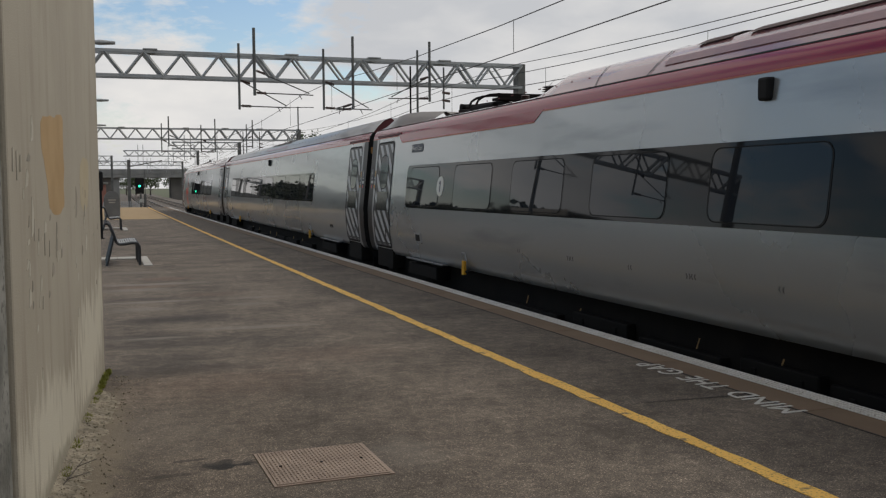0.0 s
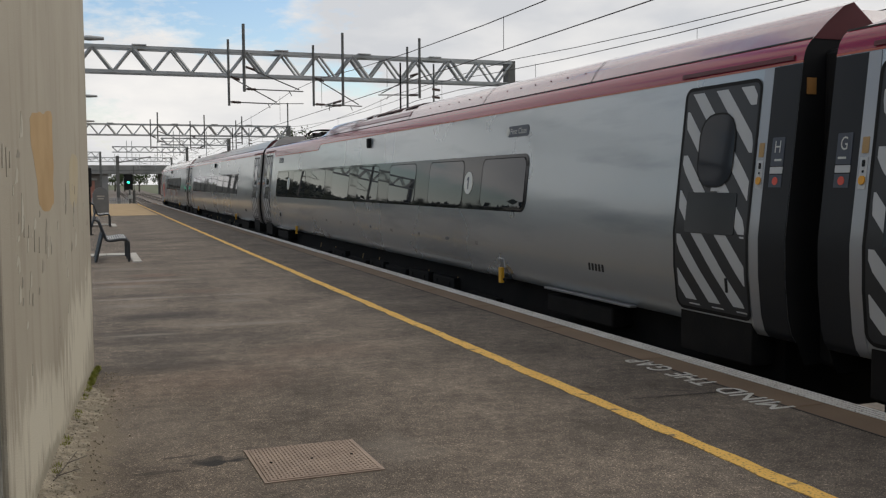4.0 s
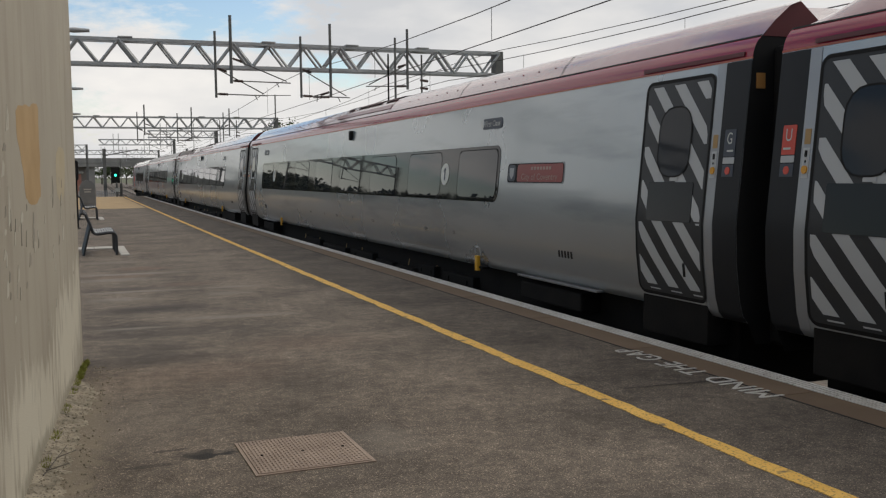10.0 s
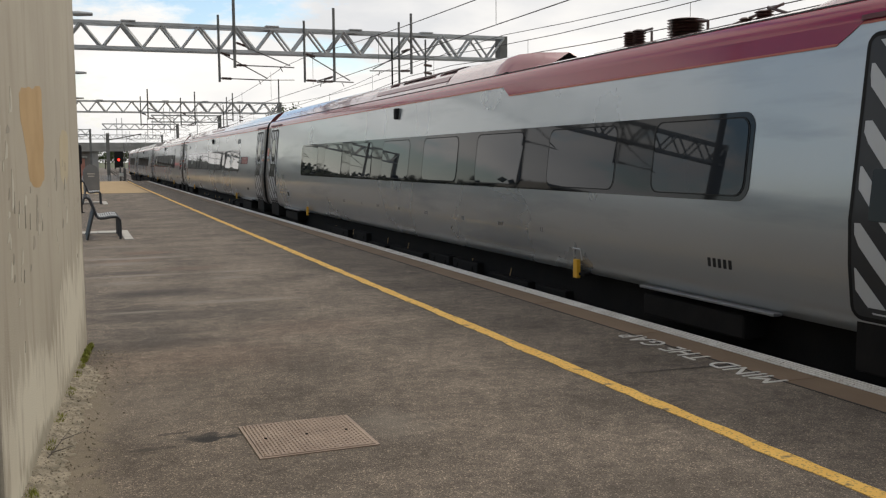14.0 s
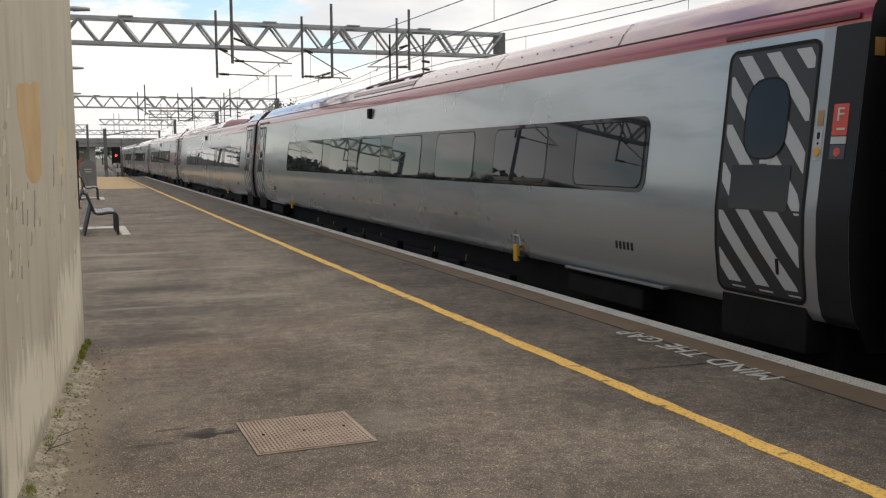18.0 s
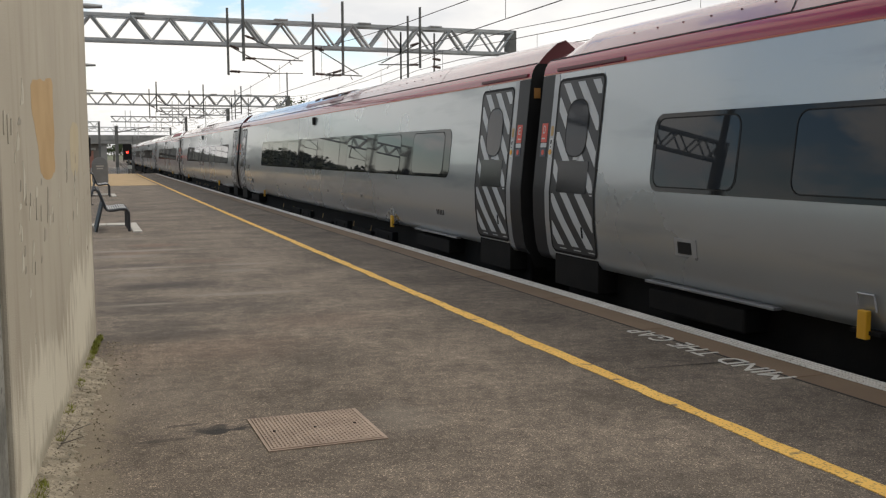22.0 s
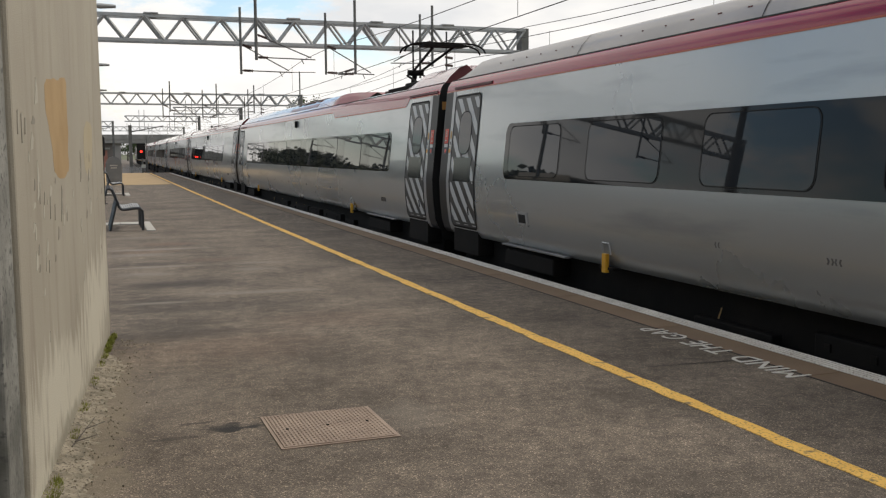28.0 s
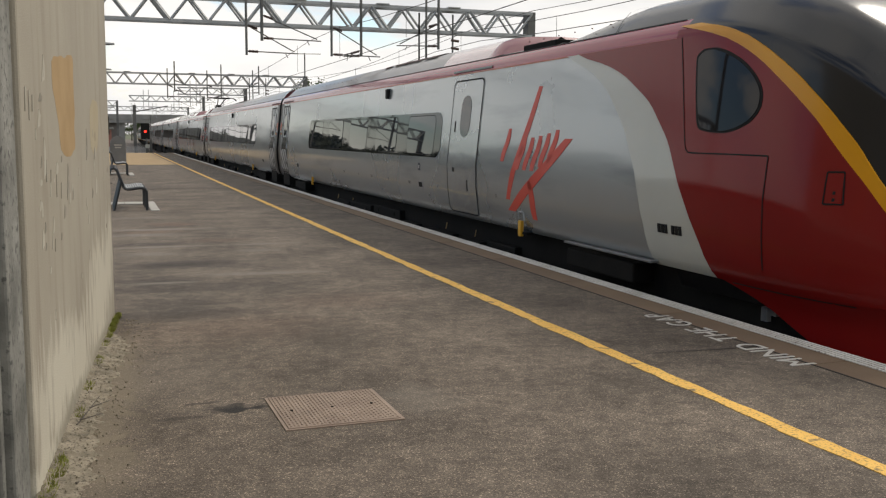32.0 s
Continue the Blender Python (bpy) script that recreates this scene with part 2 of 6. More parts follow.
DARK, PALE, RUSTY = (0.035, 0.031, 0.028), (0.22, 0.195, 0.165), (0.17, 0.105, 0.075)
# darker, paler and reddish patches and crosswise streaks in the asphalt
spots(ASPHALT, [(1.1, 4.98, 0.48, 0.46, DARK, 0.35), (0.45, 8.5, 0.55, 0.5, DARK, 0.45),
                (0.4, 9.9, 0.5, 0.35, DARK, 0.55), (1.6, 9.3, 0.6, 0.25, DARK, 0.25), (0.8, 11.2, 0.6, 0.3, DARK, 0.5),
                (0.45, 12.2, 0.45, 0.25, PALE, 0.5), (0.6, 13.3, 0.5, 0.25, DARK, 0.5), (0.5, 14.6, 0.6, 0.3, PALE, 0.55),
                (1.75, 12.3, 0.35, 0.2, PALE, 0.45), (1.0, 16.2, 0.5, 0.35, RUSTY, 0.5), (1.62, 5.05, 0.22, 0.35, PALE, 0.3),
                (0.3, 6.0, 0.5, 0.8, PALE, 0.2), (0.5, 17.6, 0.6, 0.3, PALE, 0.4), (1.2, 10.3, 0.4, 0.12, PALE, 0.3), (0.9, 7.4, 0.8, 0.7, RUSTY, 0.22), (1.9, 8.3, 0.7, 0.5, RUSTY, 0.2), (0.6, 15.0, 0.6, 0.25, RUSTY, 0.45), (1.4, 13.6, 0.5, 0.3, RUSTY, 0.3),
                (0.55, 8.0, 0.9, 0.28, DARK, 0.5), (0.7, 9.4, 1.0, 0.3, DARK, 0.5), (0.8, 11.1, 1.0, 0.4, DARK, 0.45), (0.6, 13.0, 0.9, 0.12, PALE, 0.65), (0.7, 15.4, 1.0, 0.2, PALE, 0.65),
                (1.6, 10.2, 0.7, 0.14, PALE, 0.5), (0.5, 9.8, 0.4, 0.08, PALE, 0.6), (1.9, 13.0, 0.5, 0.12, PALE, 0.5)])
spots(ASPHALT, [(0.60, 5.15, 0.18, 0.10, DARK, 0.85), (0.62, 5.12, 0.12, 0.06, (0.02, 0.019, 0.018), 0.9), (0.30, 5.05, 0.14, 0.035, DARK, 0.6), (0.42, 5.30, 0.12, 0.03, DARK, 0.7)], False, (1, 1, 1), (1.0, 0.6), 11.0, 2.4)
FOOT = (0.215, 0.180, 0.130)
spots(ASPHALT, [(-0.12, 4.5, 0.22, 0.6, FOOT, 0.5), (-0.08, 5.2, 0.20, 0.7, FOOT, 0.5), (-0.01, 6.0, 0.18, 0.8, FOOT, 0.45), (0.04, 6.8, 0.15, 0.7, FOOT, 0.4)], False, (1, 1, 1), (1.1, 0.5), 9.0, 2.2)
COPING = surf("coping", (0.140, 0.092, 0.056), (0.190, 0.130, 0.082), 1.2, (0.8, 0.95), bump=0.4, bscale=70, vary=0.08)
WHITE_LINE = surf("white_line", (0.56, 0.54, 0.50), (0.72, 0.70, 0.66), 3.0, (0.7, 0.9), bump=0.3, bscale=60,
                  fine=(0.60, 0.70, (0.2, 0.17, 0.14)))
YELLOW_LINE = surf("yellow_line", (0.74, 0.42, 0.08), (0.84, 0.51, 0.12), 2.5, (0.7, 0.9), bump=0.3, bscale=60,
                   fine=(0.54, 0.66, (0.36, 0.22, 0.07)), stain=(9.0, 0.60, 0.68, (0.22, 0.15, 0.07)))
LETTER = surf("letter_paint", (0.48, 0.46, 0.42), (0.6, 0.58, 0.53), 6.0, (0.7, 0.9), bump=0.3, bscale=60,
              fine=(0.60, 0.74, (0.2, 0.18, 0.16)))
COVER = surf("cover_metal", (0.235, 0.172, 0.13), (0.315, 0.24, 0.185), 5.0, (0.55, 0.75), metal=0.2, bump=0.2, bscale=50)
SAND = surf("sand_surface", (0.30, 0.205, 0.10), (0.40, 0.28, 0.15), 1.5, (0.85, 0.95), bump=0.4, bscale=40)
BALLAST = surf("ballast", (0.09, 0.075, 0.06), (0.18, 0.15, 0.125), 9.0, (0.85, 0.95), bump=0.9, bscale=22)
EARTH = surf("earth", (0.10, 0.09, 0.06), (0.09, 0.12, 0.05), 0.08, (0.85, 0.95), bump=0.5, bscale=3)
RAIL = surf("rail_steel", (0.22, 0.17, 0.14), (0.30, 0.26, 0.23), 3.0, (0.35, 0.5), metal=0.8, bump=0.1)
SLEEPER = surf("sleeper_concrete", (0.22, 0.20, 0.18), (0.30, 0.28, 0.25), 3.0, (0.8, 0.9), vary=0.1)
PLASTER = surf("cream_plaster", (0.345, 0.31, 0.245), (0.385, 0.35, 0.28), 1.4, (0.8, 0.95), bump=0.3, bscale=110,
              fine=(0.66, 0.76, (0.44, 0.41, 0.34)), stain=(2.4, 0.52, 0.74, (0.295, 0.26, 0.20), (1.0, 2.6, 0.45)))
FLAKED, WORN = (0.54, 0.505, 0.41), (0.22, 0.20, 0.15)
spots(PLASTER, [(0.85, 0.30, 0.55, 0.30, FLAKED, 1.0), (0.25, 0.25, 0.25, 0.35, FLAKED, 0.8), (1.6, 0.22, 0.6, 0.28, FLAKED, 0.9), (2.9, 0.38, 0.9, 0.42, FLAKED, 1.0),
               (3.75, 0.55, 0.35, 0.35, FLAKED, 0.9), (0.3, 0.05, 0.6, 0.10, FLAKED, 0.9), (1.2, 0.03, 0.9, 0.10, WORN, 0.7), (2.9, 0.02, 0.9, 0.09, WORN, 0.6)],
      True, (1, 2.0, 0.55), (1.05, 0.55), 6.0, 2.3)
CONCRETE = surf("old_concrete", (0.12, 0.12, 0.105), (0.30, 0.295, 0.265), 3.2, (0.85, 0.95), bump=0.6, bscale=35,
                fine=(0.56, 0.66, (0.1, 0.1, 0.09)), stain=(3.0, 0.55, 0.7, (0.11, 0.11, 0.10), (1, 1, 0.4)))
PATCH = surf("ochre_patch", (0.36, 0.235, 0.105), (0.42, 0.285, 0.14), 4.0, (0.85, 0.95), bump=0.3)
MORTAR = surf("mortar", (0.16, 0.138, 0.10), (0.30, 0.26, 0.195), 11.0, (0.9, 0.98), bump=0.8, bscale=60,
              fine=(0.55, 0.64, (0.10, 0.085, 0.065)))
MOSS = surf("moss", (0.17, 0.19, 0.03), (0.27, 0.28, 0.06), 8.0, (0.9, 0.98), bump=0.9, bscale=40)
SILVER = surf("silver_paint", (0.352, 0.377, 0.385), (0.378, 0.403, 0.411), 0.5, (0.24, 0.32), metal=0.62, bump=0.014, bscale=1.6, coat=0.55, spec=0.4,
              stain=(1.1, 0.54, 0.72, (0.250, 0.277, 0.292), (1.0, 0.35, 2.6)))


def ripple(m, size, height):
    """Slow waves in the clear coat, long along the body, as in thin sheet metal."""
    n, l = m.node_tree.nodes, m.node_tree.links
    co, mp, nz, b = (n.new("ShaderNode" + k) for k in ("TexCoord", "Mapping", "TexNoise", "Bump"))
    mp.inputs["Scale"].default_value = size
    nz.inputs["Scale"].default_value, nz.inputs["Detail"].default_value = 1.0, 2.0
    b.inputs["Strength"].default_value, b.inputs["Distance"].default_value = 1.0, height
    l.new(co.outputs["Object"], mp.inputs["Vector"])
    l.new(mp.outputs["Vector"], nz.inputs["Vector"])
    l.new(nz.outputs["Fac"], b.inputs["Height"])
    l.new(b.outputs["Normal"], n["Principled BSDF"].inputs["Coat Normal"])
    n["Principled BSDF"].inputs["Coat Roughness"].default_value = 0.075


ripple(SILVER, (1.0, 0.55, 2.2), 0.008)
DOOR_GLASS = surf("door_glass", (0.018, 0.022, 0.027), (0.023, 0.027, 0.033), 0.8, (0.03, 0.06), bump=0.004, bscale=1.5, spec=0.18)
DOOR_PANEL = surf("door_panel", (0.014, 0.016, 0.018), (0.018, 0.020, 0.022), 0.8, (0.08, 0.16), bump=0.004, bscale=1.5, spec=0.2)
VENT_DARK = surf("vent_dark", (0.030, 0.014, 0.012), (0.05, 0.022, 0.020), 6.0, (0.6, 0.8), bump=0.2)
LOUVRE = surf("roof_louvre", (0.21, 0.09, 0.10), (0.27, 0.125, 0.13), 3.0, (0.3, 0.45), bump=0.1, coat=0.3)
CORNER = surf("corner_dark", (0.016, 0.0175, 0.020), (0.022, 0.0235, 0.026), 1.0, (0.3, 0.4), bump=0.01, spec=0.14)
TRIM = surf("corner_trim", (0.27, 0.28, 0.29), (0.31, 0.32, 0.33), 1.0, (0.3, 0.4), metal=0.4, bump=0.01, coat=0.4)
STEP = surf("step_grey", (0.14, 0.145, 0.15), (0.20, 0.205, 0.21), 3.0, (0.4, 0.55), metal=0.5, bump=0.05)
STENCIL = surf("faint_stencil", (0.07, 0.073, 0.076), (0.14, 0.145, 0.15), 9.0, (0.35, 0.45), bump=0)
PLATE_METAL = surf("plate_lettering", (0.30, 0.20, 0.17), (0.36, 0.25, 0.21), 5.0, (0.35, 0.45), metal=0.4, bump=0)
RED = surf("red_paint", (0.178, 0.008, 0.008), (0.205, 0.011, 0.010), 0.7, (0.16, 0.22), bump=0.006, bscale=2.0, coat=0.10, spec=0.22)
WOODLAND = surf("far_scrub", (0.030, 0.036, 0.022), (0.055, 0.062, 0.038), 0.3, (0.8, 0.95), bump=0.0)
ABUTMENT = surf("abutment", (0.10, 0.09, 0.08), (0.16, 0.145, 0.13), 0.3, (0.85, 0.95), bump=0.3, bscale=2)
STRIPE_RED = surf("stripe_red", (0.26, 0.016, 0.040), (0.30, 0.022, 0.046), 0.7, (0.10, 0.15), bump=0.006, bscale=2.0, coat=0.25, spec=0.35)
NOSE = surf("nose_black", (0.010, 0.010, 0.011), (0.015, 0.015, 0.016), 0.8, (0.16, 0.22), bump=0.006, bscale=1.2, coat=0.12, spec=0.32)
END_RED = surf("end_red", (0.085, 0.010, 0.014), (0.11, 0.014, 0.018), 1.0, (0.5, 0.65), bump=0.02)
ORANGE = surf("orange_line", (0.42, 0.085, 0.045), (0.46, 0.10, 0.05), 0.7, (0.35, 0.45), bump=0.0)
ROOF = surf("roof_paint", (0.29, 0.125, 0.135), (0.36, 0.165, 0.17), 0.9, (0.18, 0.30), metal=0.0, bump=0.02, bscale=5, coat=1.0, spec=0.5,
            stain=(1.6, 0.52, 0.75, (0.34, 0.22, 0.21)))
ROOF_GREY = surf("roof_grey", (0.20, 0.185, 0.17), (0.27, 0.25, 0.235), 1.1, (0.34, 0.5), bump=0.05, bscale=8, coat=0.35)
GLASS = surf("dark_glass", (0.010, 0.007, 0.008), (0.009, 0.010, 0.011), 0.5, (0.02, 0.05), bump=0.004, bscale=1.2, spec=0.25)
BAND = surf("black_band", (0.010, 0.011, 0.0125), (0.013, 0.0145, 0.016), 0.5, (0.02, 0.05), bump=0.004, bscale=1.0, spec=0.25)
WINDOW = surf("window_glass", (0.011, 0.014, 0.019), (0.015, 0.019, 0.024), 0.5, (0.01, 0.02), bump=0.003, bscale=1.0, spec=0.33)
BLACK = surf("black_rubber", (0.006, 0.006, 0.006), (0.011, 0.011, 0.011), 2.0, (0.6, 0.8), bump=0.1, spec=0.25)
UNDER = surf("underframe", (0.005, 0.005, 0.005), (0.012, 0.011, 0.010), 2.5, (0.75, 0.95), bump=0.2, bscale=30, spec=0.15)
CASE = surf("equipment_grey", (0.007, 0.007, 0.0072), (0.012, 0.0115, 0.011), 2.0, (0.7, 0.85), bump=0.1, spec=0.1)
DOOR_GREY = surf("door_grey", (0.033, 0.035, 0.037), (0.040, 0.042, 0.044), 1.0, (0.3, 0.4), bump=0.01, coat=0.05, spec=0.2)
DOOR_LIGHT = surf("door_light", (0.42, 0.435, 0.435), (0.46, 0.475, 0.475), 1.0, (0.3, 0.4), bump=0.01, coat=0.05, spec=0.3)
END_GREY = surf("end_grey", (0.06, 0.065, 0.07), (0.085, 0.09, 0.095), 1.0, (0.35, 0.45), bump=0.02, coat=0.2)
HANDLE = surf("yellow_bracket", (0.52, 0.27, 0.012), (0.6, 0.33, 0.02), 3.0, (0.5, 0.6), bump=0.05)
YELLOW = surf("yellow_paint", (0.60, 0.26, 0.004), (0.66, 0.30, 0.006), 1.0, (0.25, 0.35), bump=0.01, coat=0.12, spec=0.35)
WHITE = surf("white_paint", (0.44, 0.45, 0.41), (0.48, 0.49, 0.45), 1.0, (0.3, 0.4), bump=0.01, coat=0.4)
BAR = surf("step_metal", (0.32, 0.33, 0.34), (0.42, 0.43, 0.44), 3.0, (0.4, 0.55), metal=0.7, bump=0.05)
GALV = surf("galvanised", (0.30, 0.31, 0.31), (0.42, 0.43, 0.43), 2.0, (0.5, 0.7), metal=0.2, bump=0.08, bscale=30)
GALV_DARK = surf("weathered_steel", (0.10, 0.10, 0.095), (0.16, 0.16, 0.15), 2.0, (0.55, 0.75), metal=0.3, bump=0.08)
WIRE = surf("wire", (0.05, 0.05, 0.05), (0.08, 0.08, 0.08), 1.0, (0.5, 0.7), metal=0.5, bump=0)
INSUL = surf("insulator", (0.05, 0.03, 0.025), (0.08, 0.045, 0.035), 3.0, (0.25, 0.4), bump=0)
BENCH = surf("bench_steel", (0.03, 0.032, 0.035), (0.05, 0.052, 0.056), 3.0, (0.3, 0.45), metal=0.5, bump=0.05, coat=0.3)
SLAB = surf("concrete_slab", (0.34, 0.325, 0.29), (0.44, 0.42, 0.38), 2.0, (0.85, 0.95), bump=0.3)
CABINET = surf("grey_cabinet", (0.13, 0.132, 0.13), (0.17, 0.172, 0.17), 1.5, (0.5, 0.6), bump=0.05)
BRIDGE = surf("bridge_concrete", (0.20, 0.20, 0.19), (0.27, 0.265, 0.25), 0.4, (0.85, 0.95), bump=0.2, bscale=3)
LEAF = surf("leaf", (0.040, 0.065, 0.022), (0.075, 0.10, 0.036), 0.8, (0.7, 0.9), bump=0.0)
BARK = surf("bark", (0.06, 0.05, 0.04), (0.10, 0.085, 0.07), 3.0, (0.85, 0.95), bump=0.5)
GREEN_LIGHT = glow("green_light", (0.02, 1.0, 0.55), 4.0)
RED_LIGHT = glow("red_light", (1.0, 0.03, 0.02), 3.2)
TAIL_LIGHT = surf("lamp_glass", (0.3, 0.02, 0.02), (0.35, 0.03, 0.03), 1.0, (0.1, 0.2), bump=0)
SIGN_RED = surf("sign_red", (0.55, 0.05, 0.03), (0.6, 0.07, 0.04), 1.0, (0.4, 0.5), bump=0)
SIGN_DARK = surf("sign_dark", (0.03, 0.04, 0.06), (0.04, 0.05, 0.07), 1.0, (0.4, 0.5), bump=0)
CREAM = surf("cream_disc", (0.60, 0.61, 0.55), (0.66, 0.66, 0.60), 1.0, (0.4, 0.5), bump=0)
PLATE_RED = surf("plate_red", (0.22, 0.035, 0.03), (0.27, 0.05, 0.045), 1.0, (0.35, 0.45), bump=0)


# ---- building blocks ----
def link(name, verts, faces, material, parent=None, label="", smooth=False):
    me = bpy.data.meshes.new(name)
    me.from_pydata([tuple(v) for v in verts], [], faces)
    me.materials.append(material)
    if smooth:
        me.polygons.foreach_set("use_smooth", [True] * len(me.polygons))
    me.update()
    ob = new(name, me)
    if parent is not None:
        ob.parent = parent
    if label:
        ob["label"] = label
    return ob


def part(name, bm, material, parent=None, label="", smooth=False):
    """Links a bmesh as one mesh object under a thing or a part."""
    bmesh.ops.recalc_face_normals(bm, faces=bm.faces)
    me = bpy.data.meshes.new(name)
    bm.to_mesh(me)
    bm.free()
    me.materials.append(material)
    if smooth:
        me.polygons.foreach_set("use_smooth", [True] * len(me.polygons))
    ob = new(name, me)
    if parent is not None:
        ob.parent = parent
    if label:
        ob["label"] = label
    return ob


def share(name, ob, parent, m):
    """Another object on ob's mesh, at the pose m."""
    o = new(name, ob.data)
    o.parent = parent
    o.matrix_basis = m
    return o


def thing(name, x=0, y=0, z=0, label="", category="", group="", kind="", rz=0):
    e = new(name)
    e.matrix_basis = pose(x, y, z, 0, 0, rz)
    return tagged(e, label, category, group, kind)


def box(bm, x0, x1, y0, y1, z0, z1, bevel=0.0):
    vs = [bm.verts.new(p) for p in ((x0, y0, z0), (x1, y0, z0), (x1, y1, z0), (x0, y1, z0),
                                    (x0, y0, z1), (x1, y0, z1), (x1, y1, z1), (x0, y1, z1))]
    fs = [bm.faces.new([vs[i] for i in f]) for f in
          ((3, 2, 1, 0), (4, 5, 6, 7), (0, 1, 5, 4), (1, 2, 6, 5), (2, 3, 7, 6), (3, 0, 4, 7))]
    if bevel:
        es = list({e for f in fs for e in f.edges})
        bmesh.ops.bevel(bm, geom=es, offset=bevel, segments=2, profile=0.5, affect="EDGES")
    return bm


def boxed(x0, x1, y0, y1, z0, z1, bevel=0.0):
    return box(bmesh.new(), x0, x1, y0, y1, z0, z1, bevel)


def rod(bm, p, q, r, n=8, r2=None):
    """A round bar from p to q."""
    p, q = Vector(p), Vector(q)
    d = q - p
    t = d.to_track_quat("Z", "Y")
    r2 = r if r2 is None else r2
    a = [bm.verts.new(p + t @ Vector((r * math.cos(2 * math.pi * i / n), r * math.sin(2 * math.pi * i / n), 0))) for i in range(n)]
    b = [bm.verts.new(q + t @ Vector((r2 * math.cos(2 * math.pi * i / n), r2 * math.sin(2 * math.pi * i / n), 0))) for i in range(n)]
    for i in range(n):
        bm.faces.new((a[i], a[(i + 1) % n], b[(i + 1) % n], b[i]))
    bm.faces.new(a[::-1])
    bm.faces.new(b)
    return bm


def rodded(p, q, r, n=8, r2=None):
    return rod(bmesh.new(), p, q, r, n, r2)


def angle_bar(bm, p, q, w):
    """A square bar from p to q, w thick."""
    return rod(bm, p, q, w * 0.7071, 4)


def bend(y):
    """Sideways shift of the gently curving track at y."""
    return 5.47e-5 * y * y - 2.9e-8 * y ** 3 if y > 0 else 0.0


EDGE, YELLOW_X, TRACK, RAIL_Z = 4.754, 3.21, 6.13, -0.87


def ribbon(x0, x1, y0, y1, z0, z1, step=4.0, curved=True):
    """A slab along the track, between offsets x0 and x1, that follows its bend."""
    n = max(2, int((y1 - y0) / step) + 1)
    ys = [y0 + (y1 - y0) * i / (n - 1) for i in range(n)]
    v, f = [], []
    for y in ys:
        k = bend(y) if curved else 0
        v += [(x0 + k, y, z0), (x1 + k, y, z0), (x1 + k, y, z1), (x0 + k, y, z1)]
    for i in range(n - 1):
        a, b = 4 * i, 4 * i + 4
        f += [(a + j, a + (j + 1) % 4, b + (j + 1) % 4, b + j) for j in range(4)]
    f += [(3, 2, 1, 0), (4 * n - 4, 4 * n - 3, 4 * n - 2, 4 * n - 1)]
    return v, f


# ---- ground, track and platform ----
bm = bmesh.new()
box(bm, -2500, 2500, -1500, 3500, -1.6, -1.5)
tagged(part("ground", bm, EARTH), "scrubby brown and green ground beside the railway", "ground", kind="structure")
PLATFORM_END = 77.0
tagged(link("track_bed", *ribbon(4.9, 13.2, -60, 420, -1.49, -1.02), BALLAST), "brown ballast bed under the tracks", "ballast", kind="structure")
tagged(link("track_bed", *ribbon(-16, 4.6, PLATFORM_END + 8, 420, -1.49, -1.02), BALLAST), "brown ballast beyond the platform end", "ballast", kind="structure")
plat = tagged(link("platform", *ribbon(-13.0, EDGE - 0.46, -40, PLATFORM_END, -1.49, 0.0), ASPHALT),
              "worn grey-brown asphalt station platform", "platform", kind="structure")
v, f = ribbon(-13.0, EDGE, PLATFORM_END, PLATFORM_END + 8, -1.49, 0.0, 8.0)
v = [(x, y, z if z < -1 or y < PLATFORM_END + 1 else -1.0) for x, y, z in v]
tagged(link("platform_ramp", v, f, ASPHALT), "asphalt ramp at the platform end", "ramp", kind="structure")

coping = tagged(new("platform_edge"), "brown concrete edge slabs with a worn white line", "platform edge", kind="structure")
SLAB_L = 1.86
stones, k = None, 0
y = -8.0
while y < PLATFORM_END - 0.1:
    if stones is None:
        bm = boxed(-0.457, 0.0, 0.006, SLAB_L - 0.006, -0.16, 0.002, 0.006)
        stones = part("edge_slab", bm, COPING, coping)
        stones.matrix_basis = pose(EDGE + bend(y), y, 0)
    else:
        share("edge_slab", stones, coping, pose(EDGE + bend(y), y, 0.003 * math.sin(y * 7.1), 0, 0, 0.12 * math.sin(y * 3.3)))
    y += SLAB_L
part("edge_wall", boxed(EDGE - 0.40, EDGE - 0.08, -40, PLATFORM_END, -1.4, -0.17), CONCRETE, coping)
for i in range(4):
    a = EDGE - 0.168 + i * 0.0425
    link("white_line", *ribbon(a, a + 0.019, -8, PLATFORM_END - 1, 0.002, 0.009), WHITE_LINE, coping, "worn white painted edge line")
CRACK = surf("crack", (0.018, 0.016, 0.014), (0.03, 0.027, 0.024), 5.0, (0.9, 0.98), bump=0.3)
for i in range(13):
    yy, x = -1.83 + i * 3.71, EDGE - 0.47
    v, f = [], []
    for j in range(15):
        u = j / 14
        yj = yy + 0.045 * noise.noise((u * 3, i * 3.1, 0)) + 0.01 * noise.noise((u * 16, i, 2))
        w = 0.006 * (1 - u) + 0.003
        v += [(x - u * (0.62 + 0.3 * ((i * 7) % 3) / 2) + bend(yy), yj - w, 0.004), (x - u * (0.62 + 0.3 * ((i * 7) % 3) / 2) + bend(yy), yj + w, 0.004)]
        if j:
            k = 2 * j
            f.append((k - 2, k, k + 1, k - 1))
    tagged(link("surface_crack", v, f, CRACK), "dark crack across the asphalt at a slab joint", "crack", "cracks along the platform edge")
link("edge_joint", *ribbon(EDGE - 0.469, EDGE - 0.455, -8, PLATFORM_END - 1, -0.02, 0.0035), CRACK, coping, "dark joint behind the edge slabs")
v, f = ribbon(YELLOW_X - 0.055, YELLOW_X + 0.055, -8, PLATFORM_END - 1, -0.02, 0.004, 0.12)
